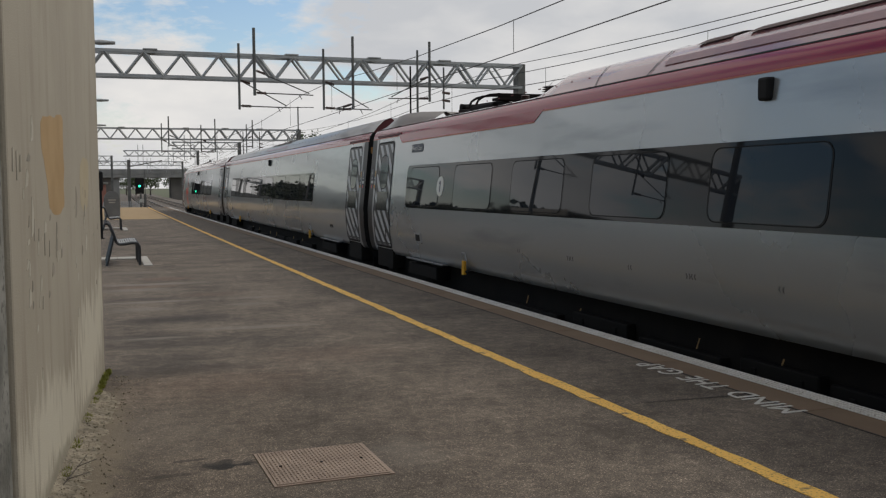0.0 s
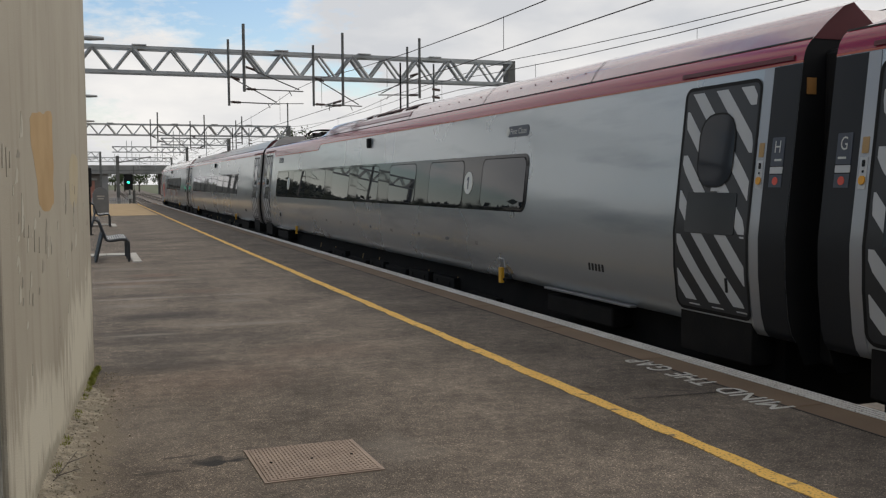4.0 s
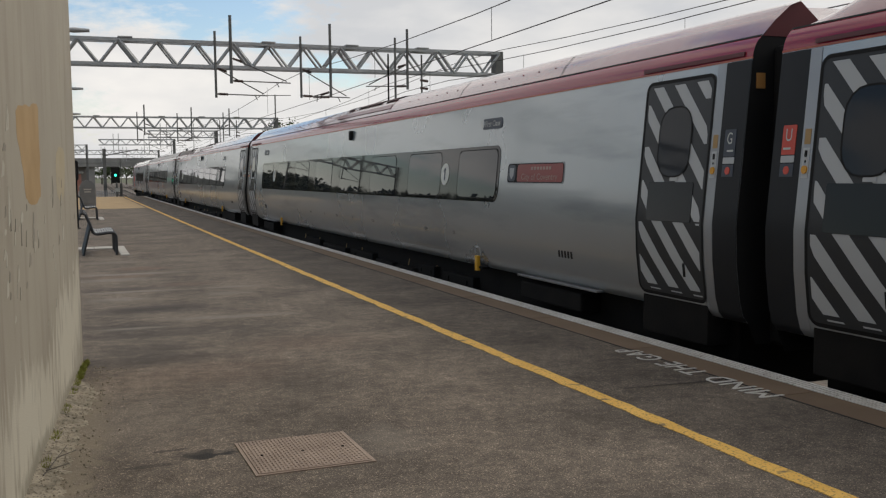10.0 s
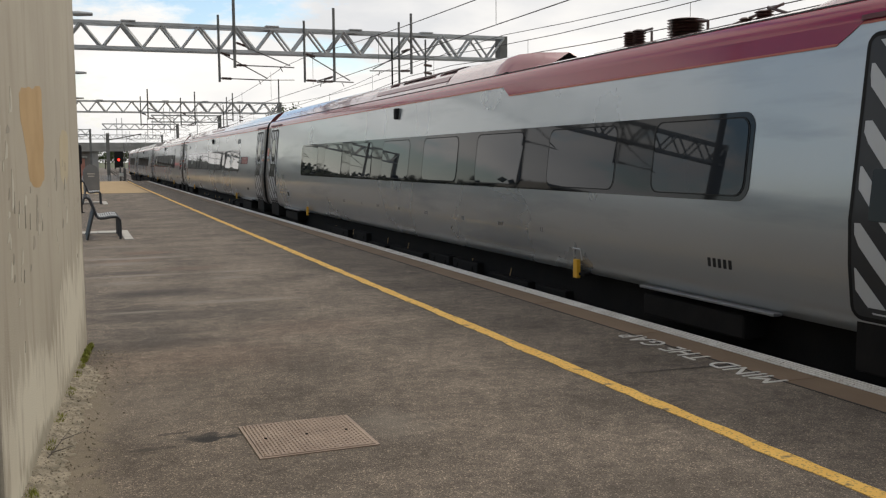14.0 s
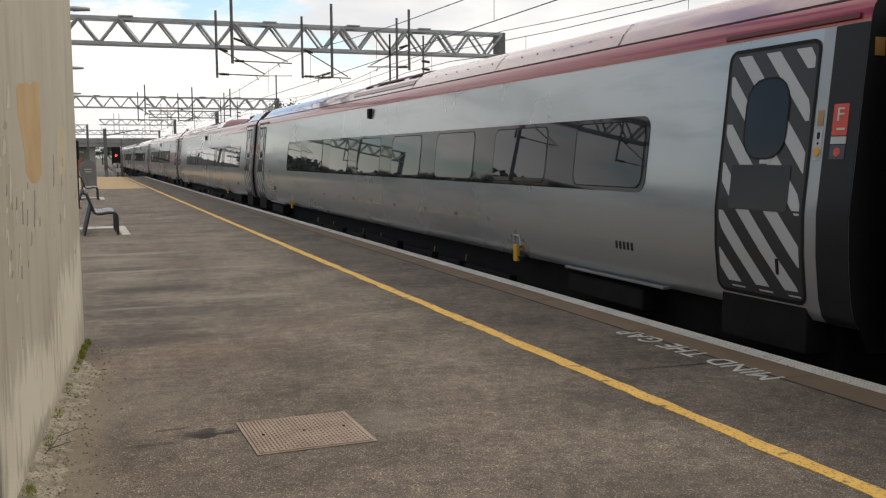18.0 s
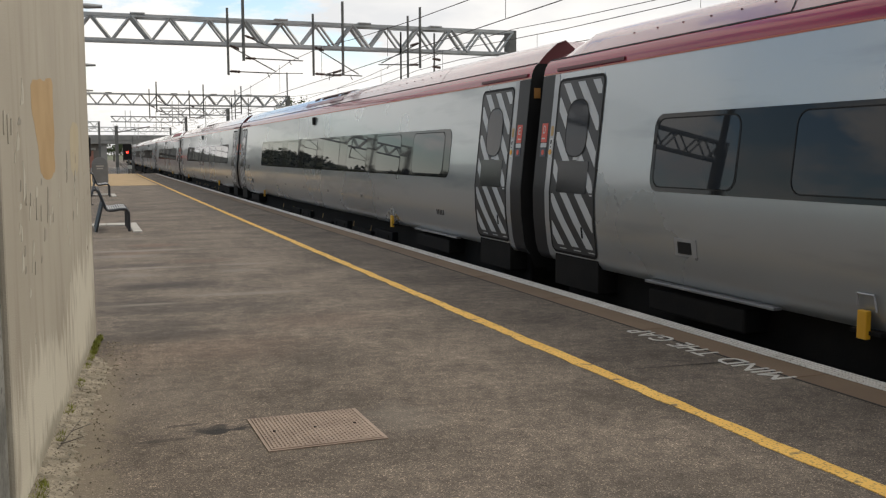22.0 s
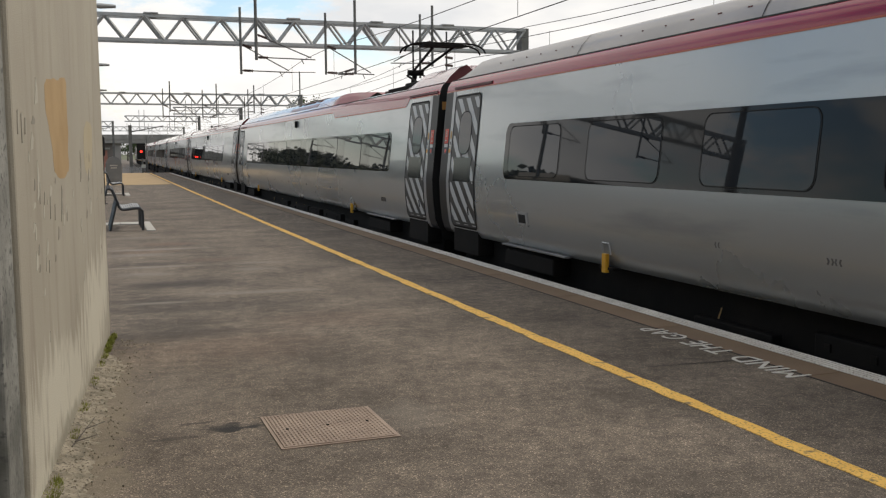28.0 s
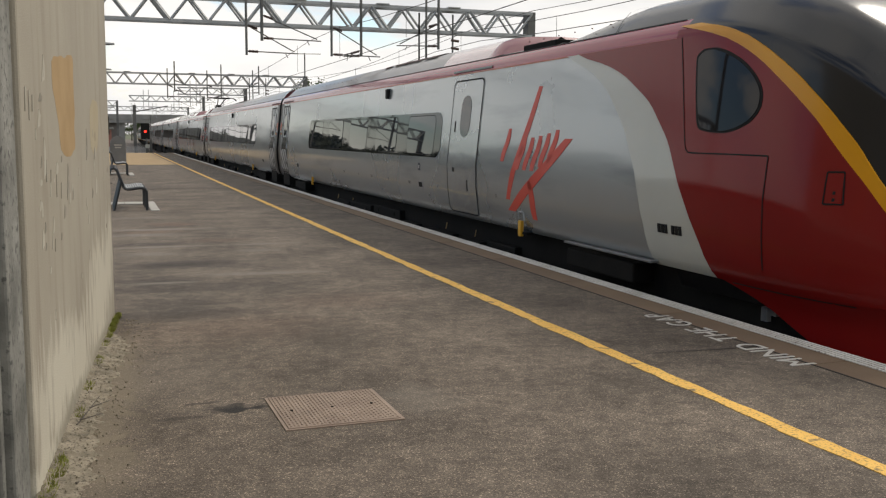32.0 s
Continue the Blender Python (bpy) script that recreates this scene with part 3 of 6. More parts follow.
v = [(x + 0.018 * noise.noise((y * 1.7, x * 40, 0)) + 0.016 * noise.noise((y * 6, x * 40, 4)), y, z) for x, y, z in v]
tagged(link("yellow_line", v, f, YELLOW_LINE),
       "worn yellow safety line painted on the asphalt", "line marking", kind="structure")
tagged(link("sand_patch", *ribbon(-6.0, YELLOW_X - 0.16, 47.6, PLATFORM_END - 0.2, -0.02, 0.006), SAND),
       "sandy yellow surface near the platform end", "paving", kind="structure")

# painted warning, read from the train side
warning = thing("painted_warning", 4.335, 4.93, 0.003, "white painted words on the asphalt by the edge", "marking", rz=90)
fc = bpy.data.curves.new("warning", "FONT")
fc.size, fc.extrude = 0.285, 0.0015
fo = new("warning", fc)
for word, start, wide in (("MIND", 0.08, 0.65), ("THE", 0.86, 0.46), ("GAP", 1.45, 0.48)):
    glyphs, run = [], 0.0
    for ch in word:
        fc.body = ch
        bpy.context.view_layer.update()
        me = bpy.data.meshes.new_from_object(fo.evaluated_get(bpy.context.evaluated_depsgraph_get()))
        lo, hi = min(v.co.x for v in me.vertices), max(v.co.x for v in me.vertices)
        glyphs.append((me, lo, run))
        run += hi - lo + 0.045
    k = wide / (run - 0.045)
    for me, lo, at in glyphs:
        me.transform(Matrix.Translation((start + at * k, 0, 0)) @ Matrix.Diagonal((k, 1, 1, 1)) @ Matrix.Translation((-lo, 0, 0)))
        me.materials.append(LETTER)
        new("letter", me).parent = warning
bpy.data.objects.remove(fo)

# service cover
cover = thing("service_cover", 1.10, 4.975, 0.0, "rusty brown chequer-plate cover set in the asphalt", "manhole cover", rz=0.9)
part("frame", boxed(-0.312, 0.312, -0.315, 0.315, -0.03, 0.006), COVER, cover)
part("plate", boxed(-0.295, 0.295, -0.30, 0.30, -0.03, 0.011, 0.003), COVER, cover)
v, f = [], []
for i in range(29):
    for j in range(29):
        a = 0.785 if (i + j) % 2 else -0.785
        cx, cy = -0.280 + i * 0.0200, -0.283 + j * 0.0202
        dx, dy = 0.0085 * math.cos(a), 0.0085 * math.sin(a)
        nx, ny = -0.0035 * math.sin(a), 0.0035 * math.cos(a)
        b = len(v)
        v += [(cx - dx, cy - dy, 0.0112), (cx + nx, cy + ny, 0.0142), (cx + dx, cy + dy, 0.0112), (cx - nx, cy - ny, 0.0142)]
        f.append((b, b + 3, b + 2, b + 1))
tread = link("tread", v, f, COVER, cover)
tread["kind"] = "stuff"
for kx2 in (-0.22, 0.0, 0.22):
    part("key_hole", rodded((kx2, 0.0, 0.0085), (kx2, 0.0, 0.0150), 0.008, 10), UNDER, cover)

# ---- plastered wall beside the camera ----
wall = tagged(new("wall"), "cream plastered wall pier with scratched, peeling paint", "wall", kind="structure")
wall.matrix_basis = Matrix.Translation((-0.31, 4.03, 0)) @ Matrix.Rotation(-math.atan2(0.331, 4.08), 4, "Z")
WALL_L = 4.10
part("plaster_body", boxed(-0.9, 0, 0.004, WALL_L, -0.02, 4.6, 0.015), PLASTER, wall)
part("concrete_end", boxed(-0.9, -0.022, -0.30, 0.0, -0.02, 4.6, 0.012), CONCRETE, wall, "weathered grey concrete end post")
part("concrete_rib", boxed(-0.9, -0.055, -0.36, -0.305, -0.02, 4.6, 0.01), CONCRETE, wall)
part("concrete_rib", boxed(-0.9, -0.10, -0.9, -0.365, -0.02, 4.6, 0.01), CONCRETE, wall)


# ---- overhead line gantries ----
def gantry(y, x0, x1, zb, zt, label, posts=True, detail=True):
    g = thing("overhead_gantry", 0, y, 0, label, "gantry", "overhead line gantries")
    for dy in (-0.22, 0.22):
        part("top_chord", boxed(x0, x1, dy - 0.035, dy + 0.035, zt - 0.045, zt + 0.045), GALV, g)
        part("bottom_chord", boxed(x0, x1, dy - 0.035, dy + 0.035, zb - 0.045, zb + 0.045), GALV, g)
    n = int(round((x1 - x0) / 0.54))
    for i in range(n):
        xa, xb = x0 + (x1 - x0) * i / n, x0 + (x1 - x0) * (i + 1) / n
        za, zc = (zb, zt) if i % 2 else (zt, zb)
        for dy in (-0.22, 0.22):
            if dy > 0 and not detail:
                continue
            part("diagonal", angle_bar(bmesh.new(), (xa, dy, za), (xb, dy, zc), 0.055 if i % 6 else 0.085), GALV, g)
    if posts:
        for px in ((x0 + 0.1, x1) if x0 < -8 else (x1,)):
            bm = bmesh.new()
            box(bm, px - 0.13, px + 0.13, -0.2, 0.2, -1.4, zt + 0.06, 0.01)
            part("post", bm, GALV_DARK, g)
    return g


def drop(g, x, z0, z1, r=0.036, m=None):
    return part("drop_tube", rodded((x, -0.26, z0), (x, -0.26, z1), r), m or GALV_DARK, g)


def cantilever(g, x, zt, zl, reach):
    """A registration arm on a drop tube, with its insulators and stay."""
    s = 1 if reach > 0 else -1
    part("stay", rodded((x, -0.26, zt), (x + reach * 0.93, -0.26, zl + 0.02), 0.017), GALV_DARK, g)
    part("arm", rodded((x, -0.26, zl), (x + reach, -0.26, zl - 0.03), 0.017), GALV_DARK, g)
    for a, b, z0, z1 in ((0.06, 0.34, zl, zl - 0.008), (0.06, 0.32, zt - 0.02, zt - 0.10)):
        bm = bmesh.new()
        prev = None
        for i in range(15):
            u, r = a + (b - a) * i / 14, 0.046 if i % 2 else 0.026
            c = Vector((x + s * u, -0.26, z0 + (z1 - z0) * i / 14))
            now = [bm.verts.new(c + Vector((0, r * math.cos(q * 0.7854), r * math.sin(q * 0.7854)))) for q in range(8)]
            if prev:
                for q in range(8):
                    bm.faces.new((prev[q], prev[(q + 1) % 8], now[(q + 1) % 8], now[q]))
            prev = now
        part("insulator", bm, INSUL, g)
    part("steady_arm", rodded((x + reach * 0.75, -0.26, zl - 0.01), (x + reach * 0.8, -0.26, zl - 0.16), 0.012), GALV_DARK, g)


G1, G2 = 29.0, 65.9
for gy, far in ((G1, False), (G2, True)):
    g = gantry(gy, -11.5, 13.07, 4.66, 5.35, "grey galvanised steel lattice gantry over the tracks", detail=True)
    drop(g, 3.98, 3.76, 5.68)
    drop(g, 4.43, 4.18, 6.15, 0.045)
    cantilever(g, 3.98, 4.62, 3.87, 1.50)
    cantilever(g, 4.43, 4.92, 4.26, 1.75)
    drop(g, 6.50, 3.80, 5.62)
    drop(g, 7.41, 3.85, 6.03, 0.042)
    cantilever(g, 6.50, 4.66, 3.86, 1.5)
    cantilever(g, 7.41, 4.0, 3.84, -0.55)
    drop(g, 9.48, 3.75, 5.70)
    drop(g, 9.88, 4.12, 5.98, 0.042)
    drop(g, 9.25, 3.7, 5.2, 0.028, UNDER)
    cantilever(g, 9.88, 4.9, 4.22, -1.35)
    drop(g, 10.35, 3.9, 5.2, 0.03)
    for zz in (4.18, 4.42):
        part("insulator", rodded((10.30, -0.26, zz), (10.55, -0.26, zz - 0.03), 0.04), INSUL, g)
    for bx in (1.3, 5.35, 7.9, 10.2):
        part("bracket", boxed(bx, bx + 0.4, -0.30, 0.30, 5.395, 5.435, 0.01), GALV, g)
    if far:
        part("end_tube", rodded((13.0, -0.26, 5.3), (13.0, -0.26, 6.95), 0.045), GALV_DARK, g)
        part("end_arm", rodded((12.1, -0.26, 6.88), (14.1, -0.26, 6.92), 0.025), GALV_DARK, g)
    for bx in (-3.5, -7.2):
        drop(g, bx, 3.8, 5.9)
        cantilever(g, bx, 4.62, 3.87, -1.5)
for gy, x0, x1, zb, zt in ((84.0, 5.9, 11.5, 4.75, 5.3), (104.0, 2.5, 9.9, 4.75, 5.3), (125.0, -9.0, 1.6, 4.8, 5.4), (150.0, -3.0, 12.0, 4.8, 5.4)):
    g = gantry(gy, x0, x1, zb, zt, "distant grey lattice gantry over the tracks", detail=False)
    for bx in (3.9, 4.4, 6.9, 7.4, 9.6):
        if x0 < bx < x1:
            drop(g, bx, 3.8, 5.9, 0.03, GALV)
    if x1 > 8.5:
        cantilever(g, 7.4, 4.8, 4.1, 1.6)


# ---- overhead wires ----
def wire(name, x, z, sag_x=0.0, r=0.008, y0=-60.0, y1=300.0, span=36.9, sag=0.0, droppers=None):
    """A wire along the track that sags between the gantries."""
    n = int((y1 - y0) / 4.1)
    bm = bmesh.new()
    prev = None
    for i in range(n + 1):
        yy = y0 + (y1 - y0) * i / n
        u = ((yy - G1) / span) % 1.0
        p = (x + bend(yy) + sag_x * math.cos(math.pi * (yy - G1) / span), yy, z - sag * 4 * u * (1 - u))
        if prev:
            rod(bm, prev, p, r, 5)
        prev = p
    return part(name, bm, WIRE, None)


for tx in (6.05, 9.55):
    line = thing("overhead_line", 0, 0, 0, "thin dark overhead wires above the track", "overhead wire")
    for nm, zz, sg in (("contact_wire", 3.52, 0.0), ("catenary_wire", 4.55, 0.55)):
        wire(nm, tx, zz, 0.18, 0.0085, sag=sg).parent = line
    for i in range(-6, 30):
        yy = G1 + 36.9 / 6 * (i + 0.5)
        u = ((yy - G1) / 36.9) % 1.0
        part("dropper", rodded((tx + bend(yy), yy, 3.52), (tx + bend(yy), yy, 4.55 - 2.2 * u * (1 - u)), 0.005, 4), WIRE, line)
line = thing("feeder_line", 0, 0, 0, "thin dark feeder wires above the track", "overhead wire")
for xx, zz in ((10.5, 4.35), (12.2, 5.3)):
    wire("feeder_wire", xx, zz, 0, 0.01, sag=0.5).parent = line

# ---- rails and sleepers ----
for tx in (TRACK, TRACK + 3.4):
    tr = thing("railway_track", 0, 0, 0, "rusty steel rails on concrete sleepers", "railway track", kind="structure")
    for dx in (-0.7175, 0.7175):
        link("rail", *ribbon(tx + dx - 0.035, tx + dx + 0.035, -60, 420, RAIL_Z - 0.15, RAIL_Z, 6), RAIL, tr)
    v, f = [], []
    yy = -60.0
    while yy < 300:
        b = len(v)
        k = bend(yy)
        v += [(tx + k + a, yy + c, e) for a in (-1.25, 1.25) for c in (-0.12, 0.12) for e in (-1.1, RAIL_Z - 0.15)]
        f += [(b, b + 1, b + 3, b + 2), (b + 4, b + 6, b + 7, b + 5), (b + 1, b + 5, b + 7, b + 3), (b, b + 4, b + 5, b + 1), (b + 2, b + 3, b + 7, b + 6)]
        yy += 0.65
    sl = link("sleepers", v, f, SLEEPER, tr)
    sl["kind"] = "stuff"

# ---- platform furniture ----
def bench(y):
    b = thing("platform_bench", 0.0, y, 0.0, "dark metal platform bench with curved arms facing the track", "bench", "benches on the platform")
    prof = [(0.10, 0.80), (0.14, 0.815), (0.19, 0.78), (0.27, 0.55), (0.31, 0.44), (0.36, 0.405), (0.46, 0.41), (0.58, 0.43), (0.68, 0.425), (0.715, 0.39), (0.725, 0.30), (0.725, 0.0)]
    for dy in (0.0, 0.75, 1.5):
        bm = bmesh.new()
        for p, q in zip(prof, prof[1:]):
            rod(bm, (p[0], dy, p[1]), (q[0], dy, q[1]), 0.028, 8)
        part("end_frame", bm, BENCH, b)
        part("rear_leg", rodded((0.26, dy, 0.56), (0.12, dy, 0.0), 0.026), BENCH, b)
    for i in range(9):
        x = 0.33 + i * 0.042
        z = float(np.interp(x, [0.31, 0.36, 0.46, 0.58, 0.68], [0.44, 0.405, 0.41, 0.43, 0.425]))
        part("seat_slat", boxed(x - 0.015, x + 0.015, 0.02, 1.48, z + 0.012, z + 0.026, 0.004), GALV, b)
    for i in range(9):
        u = i / 8
        x, z = 0.165 + 0.135 * u, 0.775 - 0.30 * u
        part("back_slat", boxed(x - 0.006, x + 0.012, 0.02, 1.48, z - 0.013, z + 0.013, 0.004), BENCH, b)
    return b


bench(19.35)
bench(35.6)
for by in (19.2, 35.4):
    pad = thing("bench_footing", 0, by, 0, "pale concrete strip under the bench", "concrete strip")
    for i in range(3):
        part("slab", boxed(-0.55 + i * 0.45, -0.11 + i * 0.45, 1.75, 2.35, -0.02, 0.02, 0.006), SLAB, pad)
    part("slab", boxed(0.79, 0.95, -0.1, 2.35, -0.02, 0.02, 0.006), SLAB, pad)

pil = thing("help_point", 0.02, 30.0, 0, "slim black help point pillar", "help point")
part("column", boxed(-0.08, 0.08, -0.1, 0.1, 0, 1.55, 0.02), BLACK, pil)
part("head", boxed(-0.10, 0.12, -0.14, 0.14, 1.40, 1.98, 0.05), BLACK, pil)
part("base_plate", boxed(-0.13, 0.13, -0.15, 0.15, 0, 0.02), BLACK, pil)

cab = thing("equipment_cabinet", 0.62, 51.0, 0, "grey steel equipment cabinet with a rounded top", "cabinet")
part("body", boxed(-0.38, 0.38, -0.4, 0.4, 0.06, 1.05, 0.05), CABINET, cab)
part("plinth", boxed(-0.36, 0.36, -0.43, 0.43, 0, 0.07), SLAB, cab)
bm = bmesh.new()
rod(bm, (0, -0.39, 0.98), (0, 0.39, 0.98), 0.36, 20)
part("cap", bm, CABINET, cab)
part("door_frame", boxed(-0.30, 0.30, -0.408, -0.398, 0.20, 1.02, 0.003), CABINET, cab)
for i, w in enumerate((0.36, 0.30)):
    part("notice_bar", boxed(-w / 2, w / 2, -0.415, -0.407, 0.86 - i * 0.12, 0.92 - i * 0.12), SLAB, cab)

for ly in (23.6, 39.0, 54.5):
    lp = thing("street_lamp", -1.25, ly, 0, "grey platform lamp post with a flat lantern", "lamp post", "lamps along the platform")
    part("pole", rodded((0, 0, 0), (0, 0, 4.74), 0.07, 12, 0.04), GALV_DARK, lp)
    part("arm", rodded((0, 0, 4.70), (1.25, 0, 4.80), 0.022), GALV, lp)
    bm = bmesh.new()
    rod(bm, (1.12, 0, 4.80), (1.38, 0, 4.82), 0.05, 12, 0.115)
    rod(bm, (1.38, 0, 4.82), (1.72, 0, 4.82), 0.115, 12, 0.07)
    bmesh.ops.scale(bm, vec=(1, 1, 0.55), space=Matrix.Translation((0, 0, -4.82)), verts=bm.verts)
    part("lantern", bm, GALV, lp)
post = thing("platform_post", -1.35, 15.2, 0, "dark steel post beside the platform wall", "post")
part("shaft", rodded((0, 0, 0), (0, 0, 6.2), 0.065, 12), GALV_DARK, post)
part("foot", boxed(-0.2, 0.2, -0.2, 0.2, 0, 0.03), GALV_DARK, post)

# ---- signal at the platform end ----
SIG = (3.02, 78.6)
sig = thing("railway_signal", SIG[0], SIG[1], 0, "black colour-light railway signal on a grey post", "signal")
part("post", rodded((0.08, 0.1, -1.5), (0.08, 0.1, 1.1), 0.07), GALV_DARK, sig)
part("backboard", boxed(-0.33, 0.33, 0.06, 0.10, 1.02, 2.26, 0.02), BLACK, sig)
part("head_body", boxed(-0.24, 0.24, 0.10, 0.36, 1.1, 2.15, 0.03), BLACK, sig)
bm = bmesh.new()
for i in range(12):
    a0, a1 = math.pi * i / 11, math.pi * (i + 1) / 11
    if i < 11:
        v = [bm.verts.new((0.17 * math.cos(a), yy, 1.62 + 0.17 * math.sin(a))) for a, yy in ((a0, 0.06), (a1, 0.06), (a1, -0.16), (a0, -0.16))]
        bm.faces.new(v)
part("hood", bm, BLACK, sig)
part("side_pole", rodded((0.42, 0.12, -1.5), (0.42, 0.12, 2.9), 0.03), GALV_DARK, sig)
part("ladder", boxed(0.3, 0.5, 0.2, 0.24, -1.4, 1.0), GALV_DARK, sig)
part("plate", boxed(-0.02, 0.30, 0.0, 0.02, 0.35, 0.62), WHITE, sig)
# the lens carrier turns to bring one of its two lenses to the front
LENS = new("lens_carrier")
LENS.parent = sig
LENS.matrix_basis = pose(0, 0.045, 1.62)
for nm, m, s in (("green_lens", GREEN_LIGHT, -1), ("red_lens", RED_LIGHT, 1)):
    part(nm, rodded((0, s * 0.01, 0), (0, s * 0.022, 0), 0.085, 20), m, LENS)

mast = thing("catenary_mast", 2.35, 82.0, 0, "dark steel overhead line mast", "mast")
part("column", boxed(-0.13, 0.13, -0.13, 0.13, -1.5, 3.75, 0.01), GALV_DARK, mast)
part("bracket", rodded((0, 0, 3.2), (2.6, 0, 3.7), 0.04), GALV_DARK, mast)

fence = thing("palisade_fence", 0, 81.0, 0, "grey steel palisade fence beyond the platform end", "fence")
pale = None
for i in range(46):
    x = -2.9 + i * 0.135
    if pale is None:
        pale = part("pale", boxed(-0.033, 0.033, -0.012, 0.012, -1.5, 0.42, 0.004), GALV, fence)
        pale.matrix_basis = pose(x, 0, 0)
    else:
        share("pale", pale, fence, pose(x, 0, 0.01 * math.sin(i)))
for z in (-0.8, 0.15):
    part("rail", boxed(-3, 3.4, 0.015, 0.05, z, z + 0.05), GALV, fence)

# ---- road bridge and far things ----
br = thing("road_bridge", 0, 245.0, 0, "grey concrete road bridge over the railway", "bridge")
part("deck", boxed(-60, 90, -5, 5, 3.9, 4.7, 0.05), BRIDGE, br)
part("parapet", boxed(-60, 90, -5.05, -4.8, 4.7, 5.95, 0.03), BRIDGE, br)
part("parapet", boxed(-60, 90, 4.8, 5.05, 4.7, 5.95, 0.03), BRIDGE, br)
for ax0, ax1 in ((-60, 4.6), (16.5, 90)):
    part("abutment", boxed(ax0, ax1, -3.5, 3.5, -1.5, 3.9, 0.05), ABUTMENT, br)
for px in (-30, -14, 4.0, 21.5, 38):
    part("pier", boxed(px - 0.7, px + 0.7, -4, 4, -1.5, 3.9, 0.05), BRIDGE, br)
for i in range(40):
    part("deck_panel", boxed(-59 + i * 3.7, -55.6 + i * 3.7, -5.09, -5.05, 4.8, 5.85), BRIDGE, br)

house = thing("brick_building", -2.0, 150.0, 0, "small distant brick trackside building", "building")
part("wall", boxed(-3.0, 3.0, -4, 4, -1.5, 2.0), surf("far_brick", (0.28, 0.12, 0.09), (0.34, 0.17, 0.13), 1.0, (0.85, 0.95), vary=0.0), house)
part("roof", boxed(-3.3, 3.3, -4.3, 4.3, 2.0, 2.3, 0.05), CONCRETE, house)
for wx in (-1.8, 0.0, 1.8):
    part("window", boxed(wx - 0.45, wx + 0.45, -4.03, -3.99, 0.2, 1.3), WHITE, house)

for mx, my in ((-3.2, 96.0), (-5.4, 120.0), (-1.0, 135.0), (14.5, 135.0), (16.0, 170.0), (-8.0, 170.0)):
    mm = thing("catenary_mast", mx, my, 0, "distant grey overhead line mast", "mast", "distant line masts")
    part("column", boxed(-0.14, 0.14, -0.14, 0.14, -1.5, 5.2, 0.01), GALV_DARK, mm)
    part("bracket", rodded((0, 0, 4.6), (2.4, 0, 4.9), 0.04), GALV_DARK, mm)
    part("bracket", rodded((0, 0, 3.9), (2.4, 0, 3.9), 0.03), GALV_DARK, mm)


def tree(x, y, h, seed, r=3.0):
    rnd = random.Random(seed)
    t = thing("tree", x, y, -1.5, "broadleaf tree in fresh green leaf beyond the railway", "tree", "trees beyond the bridge")
    bm = bmesh.new()
    rod(bm, (0, 0, 0), (0, 0, h * 0.55), 0.28, 8, 0.14)
    tips = []
    for i in range(9):
        a = i * 2.4
        p = Vector((0, 0, h * (0.28 + 0.03 * i)))
        q = p + Vector((math.cos(a) * r * 0.6, math.sin(a) * r * 0.6, h * 0.22))
        rod(bm, p, q, 0.09, 6, 0.03)
        tips.append(q)
    part("trunk", bm, BARK, t)
    v, f = [], []
    tips += [Vector((rnd.gauss(0, r * 0.3), rnd.gauss(0, r * 0.3), h * (0.6 + 0.34 * rnd.random()))) for i in range(9)]
    for tip in tips:
        cr = r * rnd.uniform(0.28, 0.46)
        for i in range(70):
            d = Vector((rnd.gauss(0, 1), rnd.gauss(0, 1), rnd.gauss(0, 0.8))).normalized() * cr * rnd.uniform(0.5, 1.0)
            c = tip + d
            a = Vector((rnd.gauss(0, 1), rnd.gauss(0, 1), rnd.gauss(0, 1))).normalized() * 0.22
            b = a.cross(Vector((rnd.gauss(0, 1), rnd.gauss(0, 1), rnd.gauss(0, 1)))).normalized() * 0.16
            k = len(v)
            v += [c - a, c + b, c + a, c - b]
            f.append((k, k + 1, k + 2, k + 3))
    crown = link("crown", v, f, LEAF, t)
    crown["kind"] = "stuff"
    return t


for i, (tx, ty, th) in enumerate(((21, 300, 7.5), (27, 310, 8.5), (33, 296, 7.0), (40, 320, 9.0), (16, 330, 7.0), (12, 345, 7.5), (9, 350, 6.5),
                                  (30.5, 150, 11.5), (-12, 300, 8), (-22, 310, 9), (-32, 305, 8.5), (52, 330, 10), (2, 360, 7), (-5, 352, 8))):
    tree(tx, ty, th, 50 + i, 3.4 if th < 9 else 4.2)

# line of trees and scrub on the far side of the station yard
rnd = random.Random(9)
v, f = [], []
for i in range(20000):
    yy = rnd.uniform(-30, 330)
    top = 3.4 + 4.2 * min(1.0, max(0.0, (yy - 84) / 24)) + 4.0 * min(1.0, max(0.0, (yy - 195) / 60)) + 1.6 * noise.noise((yy * 0.05, 0, 0)) + 1.2 * noise.noise((yy * 0.21, 3, 0))
    z = -1.5 + (top + 1.5) * rnd.random() ** 0.8
    c = Vector((-40 + rnd.gauss(0, 1.6) + 3 * noise.noise((yy * 0.1, 7, z * 0.2)), yy, z))
    a = Vector((rnd.gauss(0, 1), rnd.gauss(0, 1), rnd.gauss(0, 1))).normalized() * rnd.uniform(0.4, 0.8)
    b = a.cross(Vector((rnd.gauss(0, 1), rnd.gauss(0, 1), rnd.gauss(0, 1)))).normalized() * rnd.uniform(0.3, 0.6)
    k = len(v)
    v += [c - a, c + b, c + a, c - b]
    f.append((k, k + 1, k + 2, k + 3))
